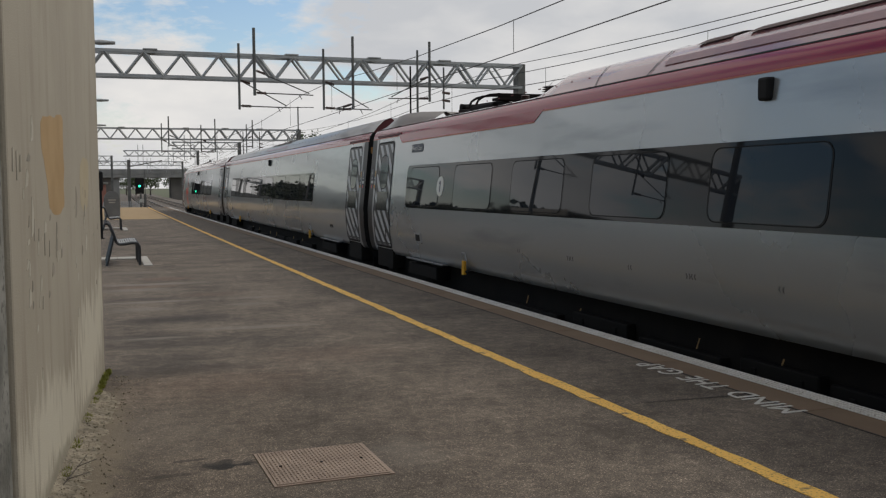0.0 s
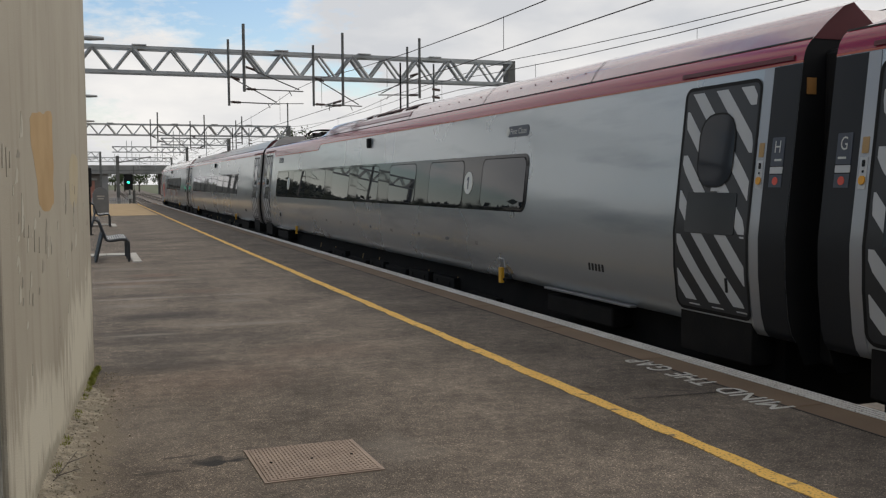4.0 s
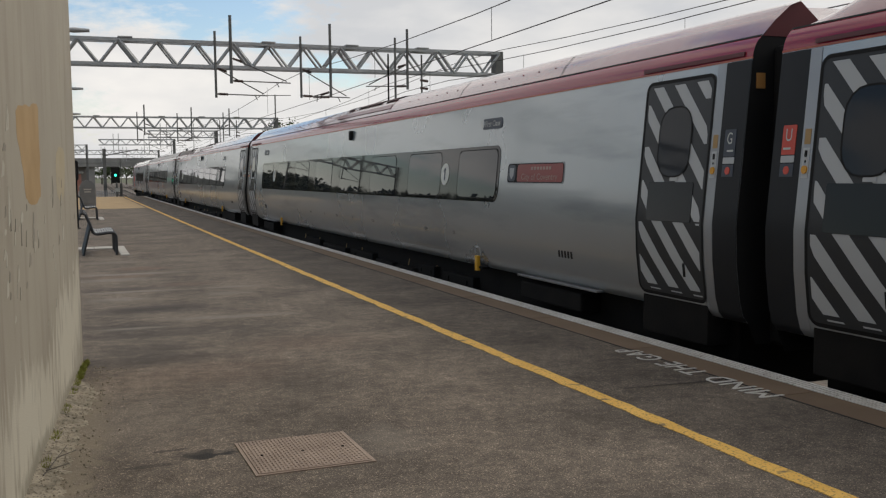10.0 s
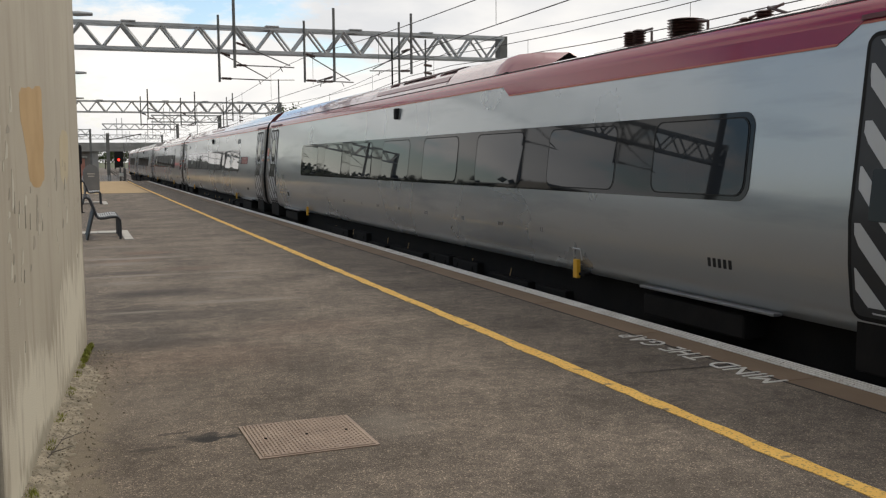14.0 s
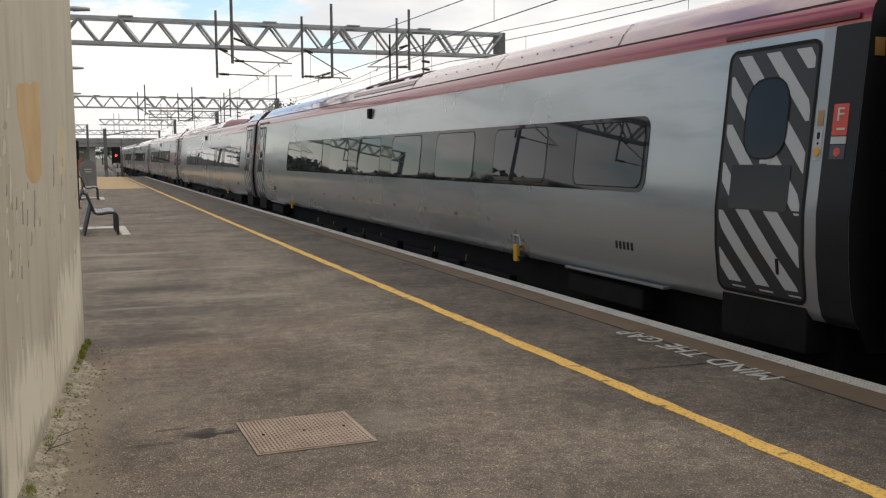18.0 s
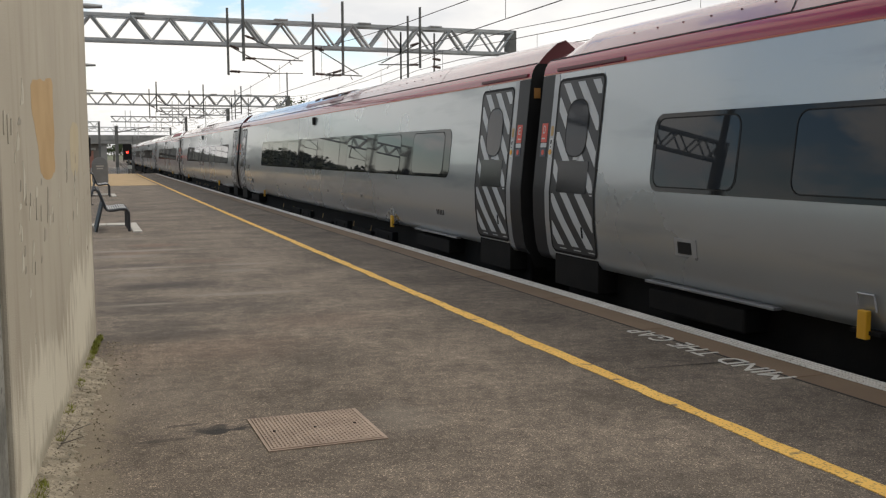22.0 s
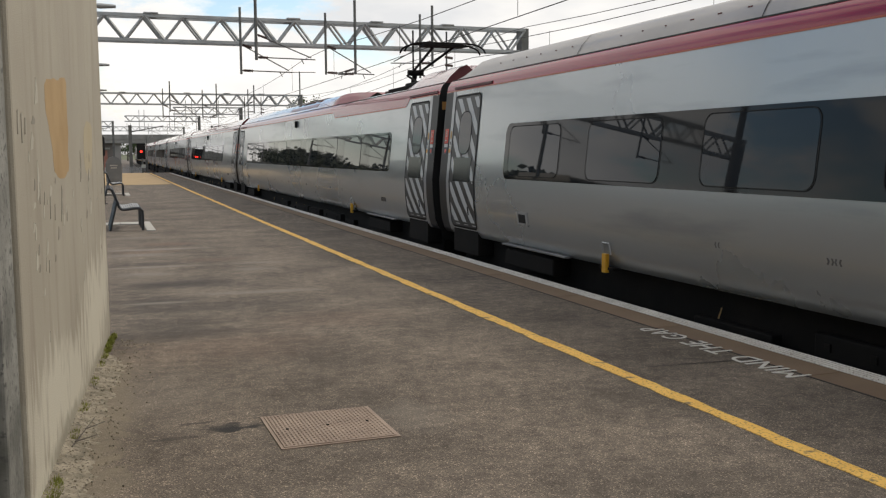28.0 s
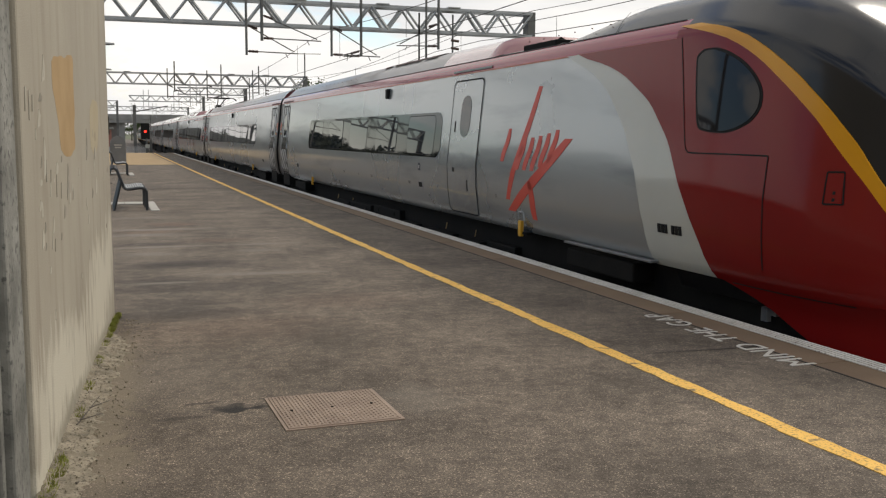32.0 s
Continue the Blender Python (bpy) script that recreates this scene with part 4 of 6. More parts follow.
for i in range(90):
    y0, y1 = -30 + 4 * i, -26 + 4 * i
    k = len(v)
    h0, h1 = (2.2 + 4.0 * min(1.0, max(0.0, (y - 84) / 24)) + 3.8 * min(1.0, max(0.0, (y - 195) / 60)) + 1.4 * noise.noise((y * 0.05, 0, 0)) for y in (y0, y1))
    v += [(-40.5, y0, -1.5), (-40.5, y1, -1.5), (-41.2, y1, h1), (-41.2, y0, h0)]
    f.append((k, k + 1, k + 2, k + 3))
tagged(link("lineside_woodland", v, f, WOODLAND), "dark green lineside trees and scrub beyond the yard", "woodland", kind="stuff")

# plain station wall that closes the place behind the platform
sw = tagged(part("wall_station", boxed(-9.0, -8.6, -38, 3.0, 0.0, 4.2, 0.02), surf("brown_brick", (0.14, 0.085, 0.06), (0.20, 0.125, 0.09), 2.0, (0.85, 0.95))),
            "plain brown brick station wall behind the platform", "wall", kind="structure")

# waiting shelter on the far side of the island, which shows in the glass of the train
shel = thing("waiting_shelter", -12.4, 41.0, 0, "dark platform waiting shelter with a pale fascia", "shelter")
part("roof", boxed(-1.3, 1.3, 0.0, 6.4, 3.42, 3.56, 0.02), GALV_DARK, shel)
part("fascia", boxed(1.3, 1.34, 0.0, 6.4, 3.30, 3.62, 0.005), SLAB, shel)
part("rear_wall", boxed(-1.2, -1.12, 0.2, 6.2, 0.0, 3.42), GALV_DARK, shel)
for yy in (0.25, 3.2, 6.1):
    part("post", boxed(1.0, 1.1, yy - 0.05, yy + 0.05, 0.0, 3.42, 0.005), GALV_DARK, shel)

# ---- foot of the plastered wall ----
DX, DY = 0.331 / 4.0934, 4.08 / 4.0934


def on_wall(u, w, z):
    """A place u along the wall's foot and w out from its face."""
    return (-0.31 + DX * u + DY * w, 4.03 + DY * u - DX * w, z)


v, f = [], []
NU, NW = 320, 10
for i in range(NU + 1):
    u = -0.5 + 4.35 * i / NU
    wid = 0.16 + 0.09 * noise.noise((u * 1.3, 0, 3)) + 0.06 * noise.noise((u * 6, 2, 0)) + 0.05 * noise.noise((u * 17, 5, 0)) + 0.04 * noise.noise((u * 47, 9, 0))
    wid *= 1.0 if u < 3.1 else max(0.12, 1 - (u - 3.1) / 0.6)
    for j in range(NW + 1):
        w = wid * j / NW
        z = 0.03 * (1 - j / NW) ** 1.5 + 0.016 * noise.noise((u * 22, w * 40, 0)) * (1 - 0.6 * j / NW) + 0.004
        v.append(on_wall(u, w - 0.005, z if j < NW else -0.006))
for i in range(NU):
    for j in range(NW):
        a = i * (NW + 1) + j
        f.append((a, a + 1, a + NW + 2, a + NW + 1))
tagged(link("mortar_fillet", v, f, MORTAR, None, "", True), "crumbling pale mortar along the wall foot", "mortar", kind="structure")


rnd = random.Random(5)
v, f = [], []
for i in range(520):
    u = rnd.uniform(-0.4, 3.9)
    w = abs(rnd.gauss(0.0, 0.15)) + 0.02
    r = rnd.uniform(0.003, 0.008)
    c = Vector(on_wall(u, w, 0.02 * max(0, 1 - w / 0.2) + r * 0.5))
    k = len(v)
    v += [c + Vector((r * rnd.uniform(0.7, 1.2), 0, 0)), c + Vector((0, r * rnd.uniform(0.7, 1.2), 0)), c - Vector((r, 0, 0)), c - Vector((0, r, 0)), c + Vector((0, 0, r * 0.8)), c - Vector((0, 0, r * 0.8))]
    f += [(k, k + 1, k + 4), (k + 1, k + 2, k + 4), (k + 2, k + 3, k + 4), (k + 3, k, k + 4), (k + 1, k, k + 5), (k + 2, k + 1, k + 5), (k + 3, k + 2, k + 5), (k, k + 3, k + 5)]
tagged(link("loose_grit", v, f, MORTAR), "loose mortar crumbs and grit at the wall foot", "grit", kind="stuff")


def moss_clump(u, w, r, n, seed):
    rnd = random.Random(seed)
    v, f = [], []
    for i in range(n):
        a, d = rnd.uniform(0, 6.283), r * math.sqrt(rnd.random())
        c = Vector(on_wall(u + d * math.cos(a) * 2.2, max(0.004, w + d * math.sin(a) * 0.6), 0.012))
        hgt = rnd.uniform(0.010, 0.042)
        k = len(v)
        lean = Vector((rnd.uniform(-0.4, 0.8), rnd.uniform(-0.6, 0.6), 1)).normalized() * hgt
        s = Vector((math.cos(a), math.sin(a), 0)) * 0.004
        v += [c - s, c + s, c + lean]
        f.append((k, k + 1, k + 2))
    t = link("moss_tuft", v, f, MOSS)
    return tagged(t, "small green moss and weeds at the wall foot", "weed", "moss along the wall", "stuff")


for i, (u, w, r, n) in enumerate(((0.35, 0.03, 0.07, 320), (0.05, 0.03, 0.06, 200), (3.5, 0.02, 0.06, 260), (3.75, 0.02, 0.06, 260), (3.98, 0.03, 0.05, 200), (2.4, 0.02, 0.05, 120), (1.75, 0.02, 0.05, 130), (1.2, 0.03, 0.04, 90), (2.9, 0.02, 0.05, 120), (3.2, 0.02, 0.05, 160))):
    moss_clump(u, w, r, n, 70 + i)
bm = bmesh.new()
for a, b in (((1.0, 0.04, 0.02), (1.35, 0.12, 0.07)), ((1.2, 0.085, 0.05), (1.32, 0.17, 0.05)), ((1.05, 0.05, 0.03), (1.15, 0.15, 0.03))):
    rod(bm, on_wall(*a), on_wall(*b), 0.0042, 5, 0.002)
tagged(part("dry_twig", bm, BARK), "dry brown twig at the wall foot", "twig")
# filler patches, chips and scratches in the wall paint
def blob(name, pts, material, parent_label, thick=0.003, wob=0.012, seed=1):
    """A thin patch on the wall's face, with an uneven rim round the points (u, z)."""
    v, f = [], []
    n = len(pts)
    fine = []
    if n > 4:
        for _ in range(1):
            pts = [q for i in range(n) for q in (Vector(pts[i]).lerp(Vector(pts[(i + 1) % n]), 0.25), Vector(pts[i]).lerp(Vector(pts[(i + 1) % n]), 0.75))]
            n = len(pts)
    for i in range(n):
        a, b = Vector(pts[i]), Vector(pts[(i + 1) % n])
        for k in range(6):
            p = a.lerp(b, k / 6)
            fine.append((p.x + wob * 2 * noise.noise((p.x * 9, p.y * 9, seed)), p.y + wob * noise.noise((p.x * 7, p.y * 11, seed + 5))))
    m = len(fine)
    v = [on_wall(u, thick, z) for u, z in fine] + [on_wall(u, -0.004, z) for u, z in fine]
    f = [list(range(m))] + [(i, m + i, m + (i + 1) % m, (i + 1) % m) for i in range(m)]
    return link(name, v, f, material, None)


tagged(blob("filler_patch", [(0.90, 1.83), (1.20, 1.845), (1.50, 1.87), (1.80, 1.89), (1.80, 1.74), (1.79, 1.60), (1.77, 1.46), (1.72, 1.36), (1.45, 1.345), (1.18, 1.36), (1.10, 1.46), (1.04, 1.58), (0.93, 1.70)], PATCH, "", 0.0004, 0.02),
       "ochre filler patch on the cream wall", "wall patch", "filler patches on the wall")
tagged(blob("filler_patch", [(2.70, 1.68), (3.25, 1.70), (3.22, 1.50), (3.05, 1.32), (2.68, 1.34), (2.60, 1.50)], surf("faded_patch", (0.40, 0.335, 0.215), (0.42, 0.36, 0.25), 4.0, (0.85, 0.95)), "", 0.0004, seed=4),
       "faded ochre filler patch on the cream wall", "wall patch", "filler patches on the wall")
# CHIP: bare plaster, also the painted highlight of scratches; SCRATCH: their painted shade
CHIP = surf("bare_plaster_highlight", (0.41, 0.38, 0.31), (0.48, 0.45, 0.375), 6.0, (0.85, 0.95), bump=0.3)
SCRATCH = surf("scratch_shadow", (0.24, 0.22, 0.18), (0.30, 0.27, 0.22), 6.0, (0.85, 0.95), bump=0.3)
rnd = random.Random(11)
CHIPS = [(0.51, 1.62, 0.05, 0.02), (0.45, 1.53, 0.05, 0.04), (0.63, 1.75, 0.05, 0.06), (2.37, 1.40, 0.05, 0.10), (0.96, 1.30, 0.05, 0.03), (2.91, 1.12, 0.07, 0.06), (1.37, 1.20, 0.05, 0.05), (0.57, 1.36, 0.04, 0.09)]
for i in range(26):
    CHIPS.append((rnd.uniform(0.2, 2.9), rnd.uniform(0.85, 1.35), rnd.uniform(0.015, 0.045), rnd.uniform(0.015, 0.05)))
for i in range(14):
    CHIPS.append((rnd.uniform(0.2, 3.9), rnd.uniform(0.6, 1.5), rnd.uniform(0.01, 0.03), rnd.uniform(0.01, 0.03)))
for i, (u, z, a, b) in enumerate(CHIPS):
    c = tagged(blob("paint_chip", [(u - a, z - b), (u + a * 0.6, z - b * 0.8), (u + a, z + b * 0.3), (u, z + b)], CHIP if i % 3 else SCRATCH, "", 0.0022, 0.006, i),
               "chipped and scratched wall paint", "paint chip", "chips in the wall paint")
# scratched marks, as plain strokes: each groove's shade and highlight painted side by side
for i, (u, z, hgt) in enumerate(((0.10, 1.60, 0.10), (0.19, 1.58, 0.12), (0.28, 1.59, 0.07), (0.62, 1.74, 0.06), (0.60, 1.30, 0.10), (0.74, 1.27, 0.06), (0.92, 1.22, 0.11), (1.08, 1.19, 0.08), (1.33, 1.16, 0.07), (0.80, 0.95, 0.06))):
    for m, d in ((SCRATCH, 0.0), (CHIP, 0.018)):
        tagged(blob("scratch_mark", [(u + d - 0.007, z - hgt / 2), (u + d + 0.003, z - hgt / 2.4), (u + d + 0.016, z + hgt / 2), (u + d + 0.006, z + hgt / 2.2)], m, "", 0.0025, 0.006, 40 + i),
               "scratch in the wall paint, as dark shade and pale highlight strokes", "scratch", "chips in the wall paint")

# ---- the train ----
PITCH = 23.392
HALF = PITCH / 2
PZ = [0.10, 0.275, 0.33, 0.45, 0.75, 1.05, 1.40, 1.85, 2.20, 2.36, 2.405, 2.45, 2.495, 2.53, 2.65, 2.765, 2.815, 2.85, 2.865]
PX = [1.10, 1.175, 1.22, 1.255, 1.290, 1.298, 1.262, 1.215, 1.179, 1.163, 1.155, 1.140, 1.112, 1.075, 0.985, 0.86, 0.72, 0.45, 0.0]
NOSE_L = 3.1


def roof_z(x):
    """Height of the roof skin at x off the middle."""
    return float(np.interp(-x, [-p for p in PX[13:]], PZ[13:]))


TIP = HALF + 0.84
SH = 0.11          # how far the cab fittings sit ahead of the joint


class Shape:
    """The body of one carriage: straight, or with a nose at one end (end = +1 front, -1 rear)."""

    def __init__(self, end=0):
        self.end = end

    def into(self, y):
        """How far y lies in the nose, 0 to 1."""
        if not self.end:
            return 0.0
        return min(1.0, max(0.0, (self.end * y - (TIP - NOSE_L)) / NOSE_L))

    def height(self, y):
        u = self.into(y)
        return 1.0 if u <= 0 else max(0.12, 1.0 - 0.50 * u ** 2.4 - 0.30 * u ** 9)

    def width(self, y):
        u = self.into(y)
        return 1.0 if u <= 0 else max(0.06, math.sqrt(max(0.004, 1.0 - u ** 4.0)))

    def hw(self, y, z):
        k = self.height(y)
        zz = 0.10 + (z - 0.10) / k if z > 0.10 else z
        return float(np.interp(zz, PZ, PX)) * self.width(y)

    def at(self, y, i, dz=0.0):
        k = self.height(y)
        return PX[i] * self.width(y), 0.10 + (PZ[i] - 0.10) * k

    def stations(self):
        a, b = -HALF + 0.165, HALF - 0.165
        if not self.end:
            return [a + (b - a) * i / 8 for i in range(9)]
        tip = TIP
        ys = [-HALF + 0.165 + (tip - NOSE_L + HALF - 0.165) * i / 6 for i in range(6)]
        ys += [tip - NOSE_L * (1 - math.sin(math.pi / 2 * i / 30)) for i in range(31)]
        return [y * self.end for y in ys] if self.end > 0 else sorted(-y for y in ys)


def loft(name, sh, i0, i1, material, parent, ys=None, grow=0.0, lift=None, label="", dip=None):
    """The strip of the body between two lines of its outline, on both sides."""
    ys = ys or sh.stations()
    idx = list(range(i0, i1 + 1))
    v, f = [], []
    for s in (-1, 1):
        base = len(v)
        for y in ys:
            for i in idx:
                x, z = sh.at(y, i)
                if lift:
                    k = lift(y)
                    z = 2.53 + (z - 2.53) * k
                    x = x + (1.0 - k) * max(0.0, 0.55 * (1.06 - x))
                if dip and i >= 17:
                    z -= dip(y) * (z - 2.60)
                v.append((s * (x + grow), y, z))
        m = len(idx)
        for a in range(len(ys) - 1):
            for b in range(m - 1):
                q = (base + a * m + b, base + a * m + b + 1, base + (a + 1) * m + b + 1, base + (a + 1) * m + b)
                f.append(q if s > 0 else q[::-1])
    return link(name, v, f, material, parent, label, smooth=True)


def panel(name, sh, rows, material, parent, e=0.004, side=-1, ny=1, label="", tilt=(0, 0)):
    """A skin on the body side. Rows (z, y0, y1) from the bottom up; e: how proud it stands."""
    v, f = [], []
    m = ny + 1
    ym, zm = (rows[0][1] + rows[0][2]) / 2, (rows[0][0] + rows[-1][0]) / 2
    for z, y0, y1 in rows:
        for j in range(m):
            y = y0 + (y1 - y0) * j / ny
            v.append((side * (sh.hw(y, z) + e + tilt[0] * (y - ym) + tilt[1] * (z - zm)), y, z))
    n = len(rows)
    for a in range(n - 1):
        for j in range(ny):
            f.append((a * m + j, a * m + j + 1, (a + 1) * m + j + 1, (a + 1) * m + j))
    rim = [j for j in range(m)] + [a * m + ny for a in range(1, n)] + [(n - 1) * m + j for j in range(ny - 1, -1, -1)] + [a * m for a in range(n - 2, 0, -1)]
    b, nf = len(v), len(f)
    c = len(rim)
    v += [v[i] for i in rim]
    v += [(v[i][0] - side * (e + 0.006), v[i][1], v[i][2]) for i in rim]
    for i in range(c):
        f.append((b + i, b + c + i, b + c + (i + 1) % c, b + (i + 1) % c))
    if side > 0:
        f = [q[::-1] for q in f]
    ob = link(name, v, f, material, parent, label)
    ob.data.polygons.foreach_set("use_smooth", [i < nf for i in range(len(f))])
    return ob


MIDS = (0.30, 0.33, 0.38, 0.45, 0.60, 0.75, 0.90, 1.05, 1.20, 1.40, 1.60, 1.85, 2.05, 2.20, 2.28, 2.36, 2.41)


def rr(y0, y1, z0, z1, r, n=4, mids=None):
    """Rows of a rectangle with rounded corners."""
    zs = [z0 + r * (1 - math.cos(math.pi / 2 * i / n)) for i in range(n + 1)]
    zs += [z for z in MIDS if z0 + r + 0.01 < z < z1 - r - 0.01] if mids is None else mids
    zs += [z1 - r * (1 - math.cos(math.pi / 2 * i / n)) for i in range(n, -1, -1)]
    out = []
    for z in zs:
        d = max(0.0, r - min(z - z0, z1 - z)) if min(z - z0, z1 - z) < r else 0.0
        c = r - math.sqrt(max(0.0, r * r - d * d))
        out.append((z, y0 + c, y1 - c))
    return out


def ring(name, sh, y0, y1, z0, z1, r, w, material, parent, e=0.006, side=-1):
    """A thin seal round a rounded rectangle."""
    mids = [z for z in MIDS if z0 + max(r, w) + 0.02 < z < z1 - max(r, w) - 0.02]
    a, b = rr(y0, y1, z0, z1, r, 4, mids), rr(y0 + w, y1 - w, z0 + w, z1 - w, max(0.01, r - w), 4, mids)
    outer = [(z, y) for z, y, _ in a] + [(z, y) for z, _, y in reversed(a)]
    inner = [(z, y) for z, y, _ in b] + [(z, y) for z, _, y in reversed(b)]
    v = [(side * (sh.hw(y, z) + e), y, z) for z, y in outer + inner]
    n = len(outer)
    if len(inner) != n:
        return None
    f = [(i, (i + 1) % n, n + (i + 1) % n, n + i) for i in range(n)]
    return link(name, v, f, material, parent)


def striped_door(sh, car, y0, y1, side=-1):
    """A plug door with slanting stripes and two panes."""
    d = panel("door", sh, rr(y0, y1, 0.40, 2.26, 0.07), DOOR_GREY, car, 0.005, side, label="plug door with slanting grey and white stripes")
    ring("door_seal", sh, y0 - 0.025, y1 + 0.025, 0.375, 2.285, 0.09, 0.03, BLACK, d, 0.007, side)
    pitch, wid, slope = 0.325, 0.155, 0.95
    for k in range(-7, 7):
        rows = []
        for i in range(25):
            z = 0.43 + 1.80 * i / 24
            c = y0 + k * pitch + (z - 0.43) * slope
            lo, hi = max(y0 + 0.03, c), min(y1 - 0.03, c + wid)
            if hi - lo > 0.004:
                rows.append((z, lo, hi))
        if len(rows) > 1:
            panel("stripe", sh, rows, DOOR_LIGHT, d, 0.0065, side)
    c = (y0 + y1) / 2
    panel("pane", sh, rr(c - 0.235, c + 0.235, 1.44, 2.035, 0.18, 6), DOOR_GLASS, d, 0.010, side)
    ring("pane_seal", sh, c - 0.245, c + 0.245, 1.43, 2.045, 0.19, 0.014, BLACK, d, 0.011, side)
    panel("pane", sh, rr(c - 0.33, c + 0.34, 1.05, 1.39, 0.02), DOOR_PANEL, d, 0.010, side)
    panel("door_notice", sh, rr(c - 0.10, c + 0.02, 1.40, 1.43, 0.005), DOOR_LIGHT, d, 0.0105, side)
    panel("push_handle", sh, rr(c - 0.24, c - 0.21, 0.58, 0.70, 0.01), BLACK, d, 0.012, side)
    return d


def bogie(car, y):
    b = part("bogie", boxed(-1.0, 1.0, y - 1.6, y + 1.6, -0.62, -0.25, 0.03), UNDER, car)
    for dy in (-1.35, 1.35):
        for dx in (-0.7175, 0.7175):
            bm = bmesh.new()
            rod(bm, (dx - 0.065, y + dy, RAIL_Z + 0.43), (dx + 0.065, y + dy, RAIL_Z + 0.43), 0.43, 20)
            part("wheel", bm, RAIL, b)
        part("axle", rodded((-0.7, y + dy, RAIL_Z + 0.43), (0.7, y + dy, RAIL_Z + 0.43), 0.08), UNDER, b)


def pantograph(car, y, raised, rear):
    """The current collector on the roof; rear = -1 when its knee points to the rear."""
    z0 = 2.66 if raised else 2.60
    p = part("pantograph", boxed(-0.5, 0.5, y - 1.0, y + 1.0, z0, z0 + 0.09, 0.01), UNDER, car, "black pantograph on the roof")
    s = rear
    if raised:
        knee, head, foot = (0, y + s * 0.7, z0 + 0.42), (0, y - s * 1.0, z0 + 0.76), (0, y + s * 1.0, z0 + 0.08)
    else:
        knee, head, foot = (0, y + s * 1.25, z0 + 0.24), (0, y - s * 0.95, z0 + 0.17), (0, y - s * 0.55, z0 + 0.08)
    part("lower_arm", rodded(foot, knee, 0.055), UNDER, p)
    part("knee_joint", rodded((-0.16, knee[1], knee[2]), (0.16, knee[1], knee[2]), 0.06, 10), UNDER, p)
    for dx in (-0.18, 0.18):
        part("upper_arm", rodded((dx * 0.4, knee[1], knee[2]), (dx * 1.1, head[1], head[2]), 0.026), UNDER, p)
        part("link_rod", rodded((dx, y - s * 0.3, z0 + 0.09), (dx, knee[1], knee[2] - 0.06), 0.022), UNDER, p)
        part("raising_spring", rodded((dx * 1.6, y - s * 0.6, z0 + 0.13), (dx * 1.6, y + s * 0.35, z0 + 0.13), 0.05), UNDER, p)
    for dy in (-0.14, 0.14):
        bm = bmesh.new()
        pts = [(0.0, 0.06), (0.44, 0.06), (0.58, 0.045), (0.68, 0.015), (0.76, -0.035), (0.80, -0.11)]
        if not raised:
            pts = [(u, w + 0.02) for u, w in pts]
        for sx in (-1, 1):
            for q0, q1 in zip(pts, pts[1:]):
                rod(bm, (sx * q0[0], head[1] + dy, head[2] + q0[1]), (sx * q1[0], head[1] + dy, head[2] + q1[1]), 0.017)
        part("collector", bm, UNDER, p)
    part("head_frame", boxed(-0.42, 0.42, head[1] - 0.15, head[1] + 0.15, head[2], head[2] + 0.04), UNDER, p)
    for dy in (-0.85, 0.0, 0.85):
        for dx in (-0.45, 0.45):
            roof_insulator(car, dx, y + dy, z0 - 0.12, 0.14, 0.06)


def roof_insulator(car, x, y, z, h, r):
    """A ribbed insulator stack, turned in one piece."""
    bm = bmesh.new()
    n = 2 * max(4, int(h / 0.028)) + 1
    prev = None
    for i in range(n):
        q = r if i % 2 else r * 0.62
        now = [bm.verts.new((x + q * math.cos(j * 0.5236), y + q * math.sin(j * 0.5236), z + h * i / (n - 1))) for j in range(12)]
        if prev:
            for j in range(12):
                bm.faces.new((prev[j], prev[(j + 1) % 12], now[(j + 1) % 12], now[j]))
        else:
            bm.faces.new(now[::-1])
        prev = now
    bm.faces.new(prev)
    part("roof_insulator", bm, INSUL, car)


